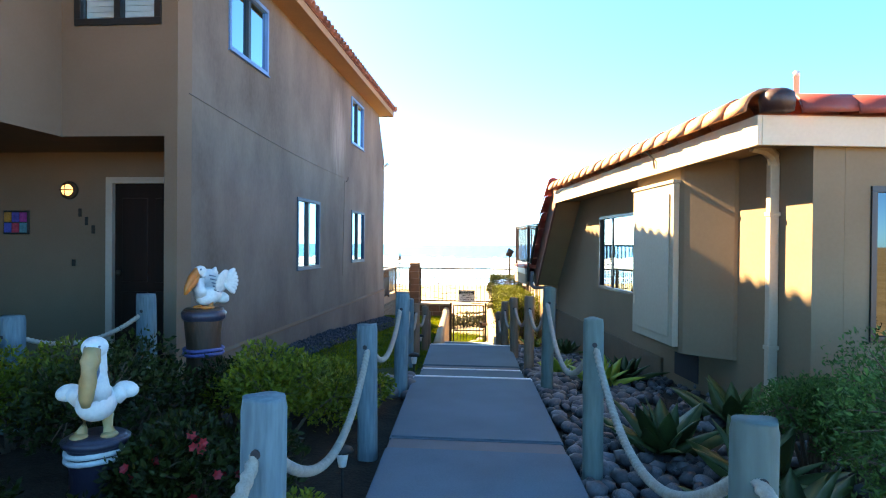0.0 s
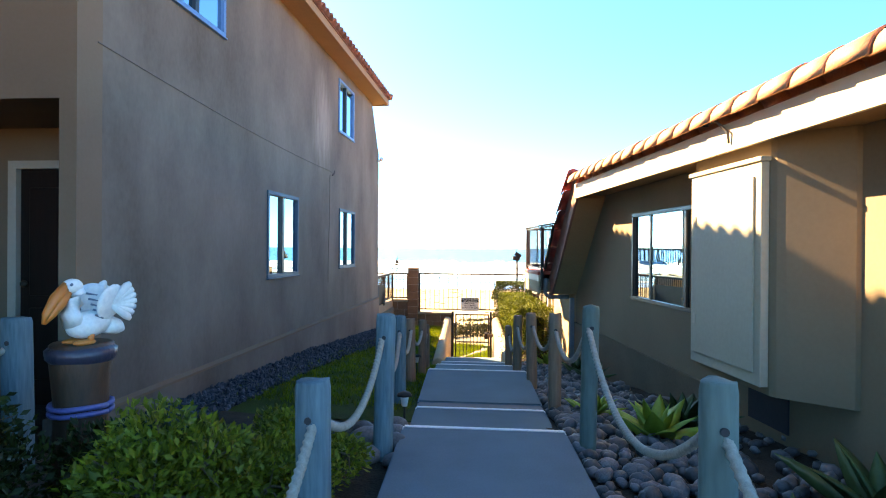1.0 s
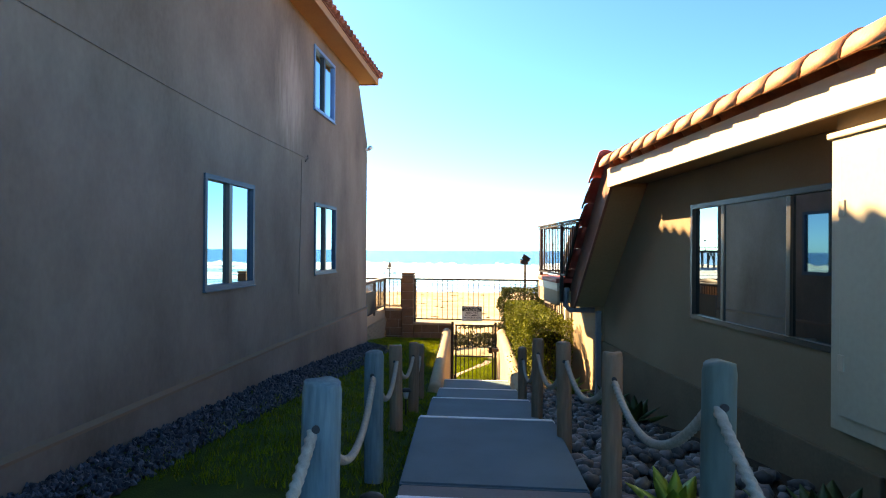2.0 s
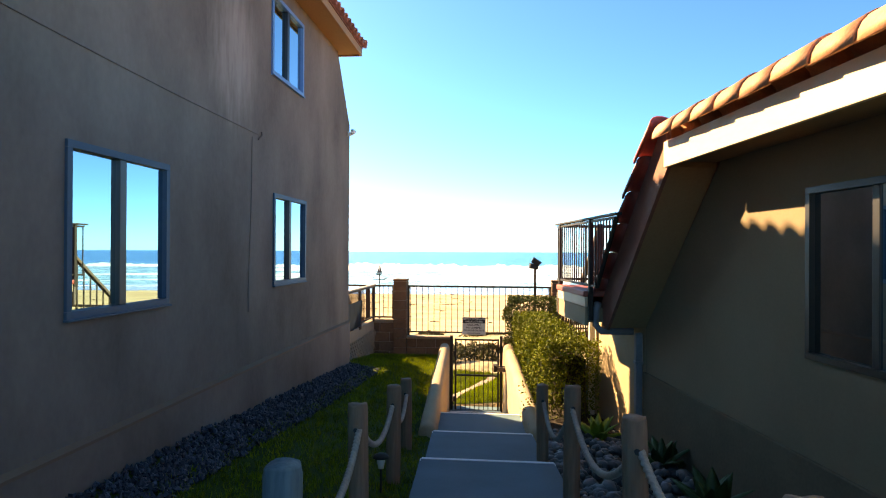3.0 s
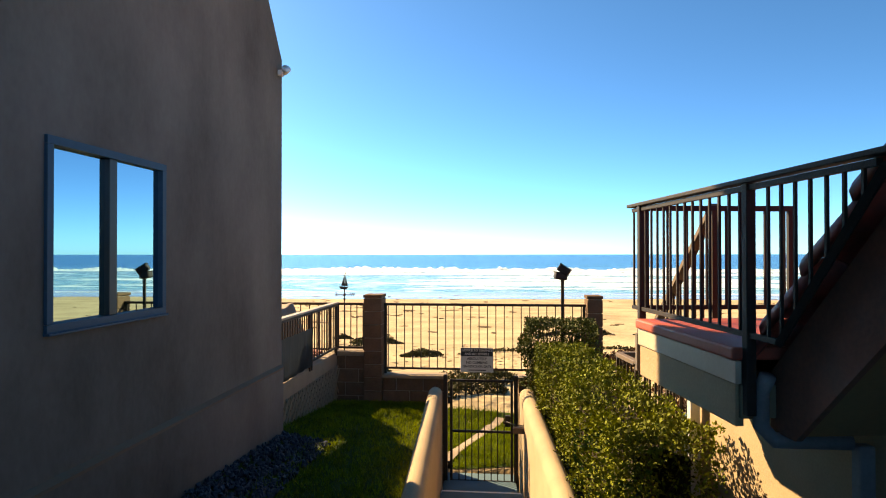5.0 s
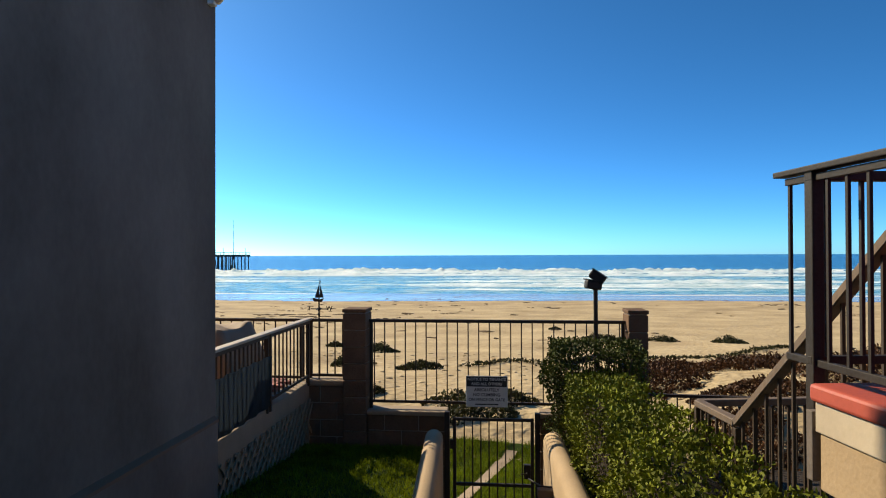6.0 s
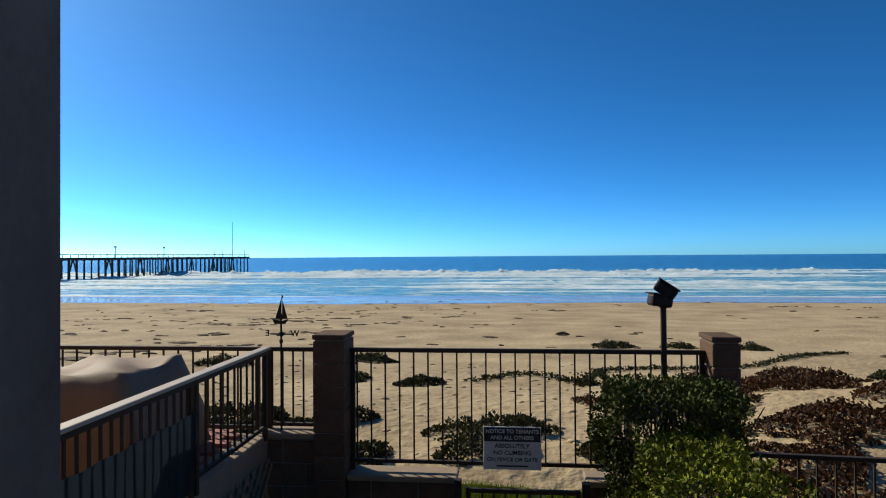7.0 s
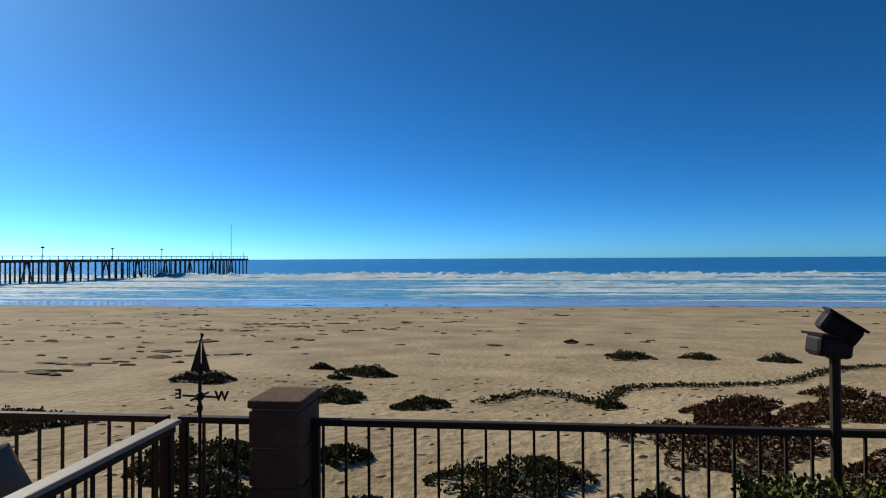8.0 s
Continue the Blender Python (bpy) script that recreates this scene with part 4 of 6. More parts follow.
def deck_rail():
    """The rail along the deck's side: a flat top rail, two stout posts, pickets that end on the roof slope."""
    r = thing("deck_railing", None, None, "black iron deck railing running down to the roof slope", "railing", "deck railings", m=HM)
    v = -0.53
    part("top_rail", boxed(v - 0.03, v + 0.03, 6.46, 8.83, RT - 0.022, RT, 0.004), IRON, r, "flat worn iron top rail")
    part("under_rail", boxed(v - 0.012, v + 0.012, 6.55, 8.78, RT - 0.055, RT - 0.03, 0.002), IRON, r)
    part("bottom_rail", boxed(v - 0.012, v + 0.012, 7.10, 8.78, DZ + 0.085, DZ + 0.11, 0.002), IRON, r)
    part("post", boxed(v - 0.022, v + 0.022, 7.303, 7.347, DZ - 0.26, RT - 0.023, 0.004), IRON, r)
    ps = part("post", boxed(v - 0.022, v + 0.022, 8.605, 8.65, DZ - 0.24, RT - 0.023, 0.004), IRON, r)
    part("mounting_plate", boxed(v - 0.055, v + 0.055, 8.565, 8.599, DZ - 0.30, DZ - 0.06, 0.003), CRACKM, ps, "grey steel mounting plate")
    pk = finish(boxed(-0.006, 0.006, -0.006, 0.006, DZ + 0.11, RT - 0.055), "picket", IRON)
    n = 13
    for i in range(n):
        part("picket", pk, None, r, m=pose(v, 7.35 + (8.60 - 7.35) * (i + 0.5) / n, 0))
    part("picket", pk, None, r, m=pose(v, 8.765, 0))
    for i in range(7):
        u = 6.62 + 0.092 * i
        lo = max(DZ + 0.11, 1.766 - (u - 6.555) * 1.148)
        part("picket", boxed(v - 0.006, v + 0.006, u - 0.006, u + 0.006, lo, RT - 0.055), IRON, r)
    part("slope_rail", tube(bmesh.new(), [(v, 6.52, 1.80), (v, 7.10, DZ + 0.09)], 0.02, 4), IRON, r)
    return r


deck_rail()
fence("deck_railing", hp(8.628, -0.553), hp(8.628, 0.50), DZ + 0.09, RT - 0.02, 8, "black iron deck railing facing the sea", IRON, 0.0065)
fence("deck_railing", hp(8.63, 1.55), hp(8.63, 4.4), DZ + 0.09, RT - 0.02, 24, "black iron deck railing facing the sea", IRON, 0.0065)

# bump-out with a service door
bo = part("bump_out", prism(bmesh.new(), [(0.0, 0.93), (-0.03, 0.935), (-0.28, 1.20), (-0.315, 1.245), (-0.33, 1.29), (-0.33, 2.32), (0.0, 2.32)], "z", 0.55, 2.2), STUCCO_R, house_e)
cab = part("service_cabinet", boxed(-0.385, -0.33, 1.30, 2.28, 0.60, 2.04, 0.006), CABINET, house_e, "pale painted service cabinet")
part("cabinet_door", boxed(-0.40, -0.3855, 1.37, 2.20, 0.68, 1.95, 0.005), CABINET, cab)
part("cabinet_top", boxed(-0.40, -0.33, 1.28, 2.30, 2.04, 2.07, 0.005), CABINET, cab)
part("hinge", boxed(-0.408, -0.398, 2.16, 2.2, 0.9, 0.98, 0.002), PIPE, cab)
part("hinge", boxed(-0.408, -0.398, 2.16, 2.2, 1.65, 1.73, 0.002), PIPE, cab)
part("foundation_ledge", boxed(-0.03, 0.0, 2.4, UE, -0.6, 0.30, 0.008), mat("brown_foundation", (0.17, 0.118, 0.076), (0.11, 0.076, 0.05), 0.9, 2, 40, 0.4, dist=0.006, spec=0.2), house_e, "dark brown painted foundation")
part("crawl_vent", boxed(-0.012, 0.0, 1.6, 2.1, 0.2, 0.5), DARK, house_e, "dark crawl-space vent")


def window_r():
    w = thing("window", None, None, "dark-framed sliding window with green-tinted glass in the tan wall", "window", kind="structure", m=HM)
    y0, y1, z0, z1 = RW
    t = 0.04
    f = bmesh.new()
    for a in ((y0, y1, z0, z0 + t), (y0, y1, z1 - t, z1), (y0, y0 + t, z0 + t, z1 - t), (y1 - t, y1, z0 + t, z1 - t)):
        box(f, -0.015, 0.06, a[0] + 0.001, a[1] - 0.001, a[2] + 0.001, a[3] - 0.001)
    part("window_frame", f, FRAME_D, w)
    for a, b, dx, g in ((y0 + t, 3.25, 0.02, GLASS_DIM), (3.25, 4.12, 0.01, GLASS), (4.12, y1 - t, 0.02, GLASS_DIM)):
        part("pane", boxed(dx, dx + 0.006, a, b, z0 + t, z1 - t), g, w)
    for s in (3.25, 4.12):
        part("meeting_stile", boxed(0.0, 0.045, s - 0.025, s + 0.025, z0 + t, z1 - t, 0.003), FRAME_D, w)
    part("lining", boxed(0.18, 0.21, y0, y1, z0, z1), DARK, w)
    w2 = thing("window", None, None, "dark-framed front window of the tan house", "window", kind="structure", m=HM)
    x0, x1, z0, z1 = FWR
    f = bmesh.new()
    for a in ((x0, x1, z0, z0 + t), (x0, x1, z1 - t, z1), (x0, x0 + t, z0 + t, z1 - t), (x1 - t, x1, z0 + t, z1 - t)):
        box(f, a[0] + 0.001, a[1] - 0.001, -0.015, 0.06, a[2] + 0.001, a[3] - 0.001)
    part("window_frame", f, FRAME_D, w2)
    part("pane", boxed(x0 + t, x1 - t, 0.02, 0.026, z0 + t, z1 - t), GLASS_DARK, w2)


window_r()


def downspout(name, m, h, label, mate, elbow=True):
    d = thing(name, None, None, label, "downspout", m=m)
    part("pipe", boxed(-0.035, 0.035, -0.03, 0.03, 0, h, 0.008), mate, d)
    if elbow:
        part("elbow", tube(bmesh.new(), [(0, 0, h - 0.02), (0, 0.0, h + 0.05), (-0.06, 0.0, h + 0.10), (-0.16, 0, h + 0.12)], 0.045, 8), mate, d)
    for z in (h * 0.3, h * 0.8):
        part("strap", boxed(-0.042, 0.042, -0.036, 0.036, z, z + 0.03, 0.003), mate, d)
    return d


downspout("downspout", HM @ pose(-0.04, 0.39, 0.15), 1.95, "tan painted downspout on the house corner", PIPE)
downspout("downspout", HM @ pose(-0.05, 7.27, -0.9), 1.58, "grey downspout at the foot of the sloping roof", GUTTER, False)
downspout("downspout", HM @ pose(-0.06, 8.9, -1.2), 1.85, "pale downspout beside the hedge", PIPE_W, False)
gp = thing("gutter_pipe", tube(bmesh.new(), [(*hp(7.3, -0.46), 0.98), (*hp(7.34, -0.47), 0.9), (*hp(7.34, -0.47), 0.75), (*hp(7.32, -0.42), 0.69), (*hp(7.28, -0.1), 0.69)], 0.036, 10), GUTTER, "grey bent gutter pipe under the roof edge", "pipe", smooth=True)
vp = thing("vent_pipe", lathe(bmesh.new(), [(0.03, 2.3), (0.03, 3.36), (0.034, 3.36), (0.034, 3.42)], 10, HM @ pose(1.54, 2.6, 0)), PIPE_W, "pale vent pipe standing above the flat roof", "pipe", smooth=True)
rc = thing("roof_cable", tube(bmesh.new(), [(*hp(1.9, OV - 0.01), 2.38), (*hp(2.0, OV - 0.03), 2.40), (*hp(1.75, OV - 0.03), 2.38), (*hp(1.6, OV - 0.02), 2.28), (*hp(1.6, OV - 0.012), 2.2)], 0.01, 6), CRACKM, "short loose cable hanging over the fascia", "cable", smooth=True)

cf = thing("wall_fixture", None, None, "small pale light fixture on the house corner", "lamp", m=pose(HX + 0.02, YF - 0.10, 3.36))
part("mount", boxed(-0.02, 0.03, -0.03, 0.03, -0.03, 0.03, 0.006), WHITE, cf)
part("lamp_head", lathe(bmesh.new(), [(0.02, 0), (0.045, 0.07), (0.047, 0.08)], 10, pose(0.03, 0.03, 0, 60, 0, 40)), WHITE, cf, smooth=True)


# ---- rope fence along the path ----
def post_mesh(r, h, seed, flat):
    """A weathered log: tapered, uneven, split along the grain, with a worn top."""
    bm = bmesh.new()
    rnd = random.Random(seed)
    seg = 14
    rings = []
    for z in (0, h * 0.25, h * 0.5, h * 0.75, h - 0.03, h - 0.008, h):
        ring = []
        for k in range(seg):
            a = 2 * math.pi * k / seg
            sq = 1 / max(abs(math.cos(a)), abs(math.sin(a))) if flat else 1.0
            rr = r * (0.55 * 1.0 + 0.45 * min(sq, 1.25)) if flat else r
            rr *= 1 + 0.05 * noise.noise((math.cos(a) * 1.5 + seed, math.sin(a) * 1.5, z * 1.2))
            if k in (3, 10):
                rr *= 0.90
            if z > h - 0.01:
                rr *= 0.93
            ring.append(bm.verts.new((rr * math.cos(a), rr * math.sin(a), z + (0.012 * noise.noise((a, seed, 1)) if z >= h - 0.01 else 0))))
        rings.append(ring)
    for a, b in zip(rings, rings[1:]):
        for k in range(seg):
            bm.faces.new((a[k], a[(k + 1) % seg], b[(k + 1) % seg], b[k]))
    bm.faces.new(rings[-1])
    return bm


def rope_mesh(p, q, sag, r=0.0165):
    p, q = Vector(p), Vector(q)
    L = (q - p).length
    n = int(L / 0.006)
    pts = [p.lerp(q, i / n) - Vector((0, 0, sag * 4 * (i / n) * (1 - i / n))) for i in range(n + 1)]
    return tube(bmesh.new(), pts, r, 12, twist=0.45, lobes=3, depth=0.17)


def rope_fence(posts, mats, group, slack=(0.16, 0.16)):
    """Posts at (x, y, top) with a rope sagging from one to the next; dark plugs paint the holes' shade."""
    tops = []
    for i, (x, y, zt, rad) in enumerate(posts):
        gz = ground_z(x, y) - 0.15
        ob = thing("wooden_post", post_mesh(rad, zt - gz, i * 1.7 + x, mats[i] is POST), mats[i], {"weathered_post_wood": "weathered grey wooden rope post beside the path", "brown_post_wood": "brown wooden rope post beside the steps", "treated_post_wood": "round greenish treated rope post in the cobbles"}[mats[i].name], "post", group, smooth=True, m=pose(x, y, gz, (i * 37 % 5 - 2) * 0.5, (i * 53 % 5 - 2) * 0.5))
        # solid plug, its dark colour stands in for the hole's shade
        part("rope_hole_shade", lathe(bmesh.new(), [(0.013, -rad - 0.002), (0.013, rad + 0.002)], 10, pose(0, 0, zt - gz - 0.132, 90)), DARK, ob, "dark plug coloured as the shade in a rope hole")
        tops.append((x, y, zt - 0.12))
    for k, (a, b) in enumerate(zip(tops, tops[1:])):
        L = (Vector(b) - Vector(a)).length
        thing("rope", rope_mesh(a, b, min(0.38, slack[min(k, 1)] * L)), ROPE, "thick twisted pale rope sagging between posts", "rope", group + " ropes", smooth=True)


LP = [(-0.60, 0.0, 1.10, 0.054), (-0.655, 1.64, 1.09, 0.056), (-0.82, 3.70, 1.01, 0.060), (-0.875, 5.2, 1.07, 0.058), (-1.07, 7.0, 0.86, 0.057), (-1.19, 8.5, 0.66, 0.056), (-1.22, 9.7, 0.50, 0.055), (-1.32, 11.0, 0.28, 0.055)]
RP = [(0.62, -0.3, 1.10, 0.053), (0.53, 1.57, 1.095, 0.053), (0.46, 3.42, 1.10, 0.054), (0.36, 5.38, 1.125, 0.052), (0.275, 6.68, 0.94, 0.053), (0.15, 7.8, 0.82, 0.053), (0.03, 9.2, 0.64, 0.053), (-0.05, 10.7, 0.32, 0.053)]
rope_fence(LP, [POST] * 5 + [POST_BROWN] * 3, "posts on the lawn side")
rope_fence(RP, [POST_GREEN] * 4 + [POST_BROWN] * 4, "posts on the cobble side", (0.08, 0.185))
rope_fence([(-3.75, 2.4, 0.95, 0.08), (-3.30, 3.9, 0.98, 0.078), (-2.84, 4.75, 1.07, 0.07)], [POST] * 3, "posts by the porch")

# ---- plants ----
def leaf_cloud(bm, centres, count, size, rnd, aspect=0.5, curl=0.25, outward=0.6):
    """Many small bent leaves on the shells of overlapping blobs (centre, radii)."""
    vol = [c[1][0] * c[1][1] + c[1][1] * c[1][2] for c in centres]
    for (c, r), v in zip(centres, vol):
        c = Vector(c)
        for _ in range(int(count * v / sum(vol))):
            d = Vector((rnd.gauss(0, 1), rnd.gauss(0, 1), rnd.gauss(0.25, 1))).normalized()
            k = rnd.uniform(0.62, 1.05) * (1 + 0.22 * noise.noise((d * 2.3 + c)))
            p = c + Vector((d.x * r[0], d.y * r[1], d.z * r[2])) * k
            ax = (d * outward + Vector((rnd.gauss(0, 1), rnd.gauss(0, 1), rnd.gauss(0.3, 1))).normalized() * (1 - outward * 0.4)).normalized()
            sd = ax.cross(Vector((rnd.gauss(0, 1), rnd.gauss(0, 1), rnd.gauss(0, 1)))).normalized()
            nn = ax.cross(sd)
            s = size * rnd.uniform(0.6, 1.35)
            w = s * aspect
            v0, v1, v2, v3 = (bm.verts.new(q) for q in (p, p + ax * s * 0.5 + sd * w * 0.5 - nn * s * curl * 0.3, p + ax * s - nn * s * curl, p + ax * s * 0.5 - sd * w * 0.5 - nn * s * curl * 0.3))
            bm.faces.new((v0, v1, v2, v3))
    return bm


def shrub(x, y, r, h, seed, material, label, count=1800, size=0.06, name="shrub", aspect=0.5, blobs=9, base=None, flowers=0, group="garden shrubs", curl=0.25):
    rnd = random.Random(seed)
    gz = ground_z(x, y) if base is None else base
    s = thing(name, None, None, label, "plant" if name != "hedge" else "hedge", group, m=pose(x, y, gz - 0.03))
    tw = bmesh.new()
    cs = []
    for i in range(blobs):
        a, q = rnd.uniform(0, 6.28), r * math.sqrt(rnd.uniform(0, 1)) * 0.72
        br = r * rnd.uniform(0.28, 0.46)
        zc = max(br * 0.6, h * rnd.uniform(0.45, 0.80) * (1 - 0.25 * (q / r) ** 2))
        cs.append(((q * math.cos(a), q * math.sin(a), zc), (br, br, br * 0.8)))
        p = Vector((q * math.cos(a), q * math.sin(a), zc))
        tube(tw, [(0.05 * math.cos(a), 0.05 * math.sin(a), 0), (p.x * 0.5, p.y * 0.5, p.z * 0.6), p], [0.016, 0.011, 0.005], 5)
        for _ in range(5):
            d = Vector((rnd.gauss(0, 1), rnd.gauss(0, 1), rnd.gauss(0.5, 1))).normalized() * br * 0.9
            tube(tw, [p, p + d * 0.6, p + d], [0.005, 0.004, 0.002], 4)
    part("branch_frame", tw, TWIG, s)
    part("foliage", leaf_cloud(bmesh.new(), cs, int(count * 2.2), size * 0.66, rnd, aspect, curl), material, s)
    if flowers:
        fl = bmesh.new()
        for _ in range(flowers):
            c, br = rnd.choice(cs)
            d = Vector((rnd.gauss(0, 1), rnd.gauss(-0.8, 0.6), rnd.gauss(0.5, 0.6))).normalized()
            p = Vector(c) + Vector((d.x * br[0], d.y * br[1], d.z * br[2])) * 1.05
            for k in range(6):
                t = d.orthogonal().normalized()
                t.rotate(Matrix.Rotation(k * 1.047, 3, d))
                o = t.cross(d) * 0.014
                fl.faces.new([fl.verts.new(q) for q in (p, p + t * 0.012 + o * 0.7 + d * 0.006, p + t * 0.024 + d * 0.012, p + t * 0.012 - o * 0.7 + d * 0.006)])
        part("blossom", fl, FLOWER, s, "small red flowers")["kind"] = "stuff"
    return s


SH = "dense dark green garden shrub in front of the house"
SHY = "yellow-green leafy shrub beside the rope posts"
for i, (x, y, r, h, m_, lb, n, sz, fl) in enumerate([
    (-1.45, 3.85, 0.55, 0.62, LEAF_Y, SHY, 3000, 0.055, 0), (-1.15, 4.55, 0.36, 0.36, LEAF_Y, SHY, 1500, 0.055, 0), (-1.5, 4.75, 0.40, 0.38, LEAF_Y, SHY, 1500, 0.055, 0),
    (-0.84, 2.35, 0.22, 0.38, LEAF_Y, SHY, 900, 0.05, 0), (-2.25, 3.55, 0.62, 0.72, LEAF, SH, 2600, 0.06, 0), (-1.45, 2.9, 0.45, 0.45, LEAF, "dark green garden shrub with small red flowers", 2200, 0.06, 26),
    (-2.15, 2.0, 0.6, 0.40, LEAF, SH, 2600, 0.06, 0), (-1.5, 1.9, 0.42, 0.42, LEAF, "dark green garden shrub with small red flowers", 1700, 0.055, 8), (-2.9, 3.5, 0.55, 0.66, LEAF_Y, SHY, 2000, 0.06, 0),
    (-2.55, 1.5, 0.6, 0.40, LEAF_Y, SH, 2000, 0.06, 0), (-2.85, 2.55, 0.5, 0.42, LEAF, SH, 1600, 0.06, 0), (-1.75, 1.25, 0.5, 0.34, LEAF, SH, 1700, 0.055, 0), (-1.85, 4.3, 0.4, 0.5, LEAF, SH, 1300, 0.06, 0)]):
    shrub(x, y, r, h, 40 + i, m_, lb, n, sz, flowers=fl)
for i, (x, y, r, h) in enumerate([(1.95, 2.9, 0.72, 0.98), (2.5, 3.5, 0.75, 1.05), (1.62, 2.2, 0.5, 0.78), (2.35, 2.3, 0.7, 0.95), (1.75, 3.75, 0.4, 0.66)]):
    shrub(x, y, r, h, 80 + i, LEAF_J, "rounded grey-green juniper shrub beside the house corner", 4200, 0.042, aspect=0.42, blobs=16, group="juniper shrubs")


def agave(x, y, r, h, n, seed, material, label):
    rnd = random.Random(seed)
    s = thing("agave", None, None, label, "plant", "agaves", m=pose(x, y, ground_z(x, y)))
    for i in range(n):
        a = i * 2.4 + rnd.uniform(-0.2, 0.2)
        k = i / n
        L = r * (1.05 - 0.35 * k) * rnd.uniform(0.85, 1.1)
        bm = bmesh.new()
        prev = None
        el0 = 0.25 + 1.05 * k
        pos, wmax = Vector((0, 0, 0.02)), 0.135 * L / 0.5
        for j in range(7):
            t = j / 6
            w = wmax * (0.55 + 1.1 * t - 1.65 * t * t) if t < 0.99 else 0.002
            w = max(w, 0.002)
            el = el0 + 0.25 - 0.55 * t
            d = Vector((math.cos(a) * math.cos(el), math.sin(a) * math.cos(el), math.sin(el)))
            sd = Vector((-math.sin(a), math.cos(a), 0))
            up = d.cross(sd) * -1
            ring = [bm.verts.new(pos + sd * w + up * w * 0.35), bm.verts.new(pos - up * 0.012 * (1 - t)), bm.verts.new(pos - sd * w + up * w * 0.35), bm.verts.new(pos + up * 0.008 * (1 - t))]
            if prev:
                for q in range(4):
                    bm.faces.new((prev[q], prev[(q + 1) % 4], ring[(q + 1) % 4], ring[q]))
            prev = ring
            pos = pos + d * (L / 6) * (h / r if h < r else 1)
        part("leaf", bm, material, s, smooth=True)
    return s


AG, AL = "broad-leaved green agave in the cobble bed", "bright lime-green agave beside the rope posts"
for i, (x, y, r, n, m_, lb) in enumerate([(1.3, 3.4, 0.5, 13, AGAVE, AG), (0.95, 2.35, 0.45, 13, AGAVE, AG), (0.95, 3.9, 0.5, 18, AGAVE, AG), (1.62, 4.6, 0.5, 12, AGAVE, AG), (1.18, 2.75, 0.52, 15, AGAVE, AG), (1.25, 1.95, 0.5, 14, AGAVE, AG), (0.90, 5.9, 0.42, 14, AGAVE_L, AL), (0.58, 6.6, 0.30, 12, AGAVE_L, AL), (1.2, 6.35, 0.40, 14, AGAVE, AG), (0.62, 11.9, 0.36, 12, AGAVE_L, AL), (0.95, 10.6, 0.38, 12, AGAVE, AG), (0.95, 9.3, 0.36, 12, AGAVE, AG)]):
    agave(x, y, r, r, n, 300 + i, m_, lb)


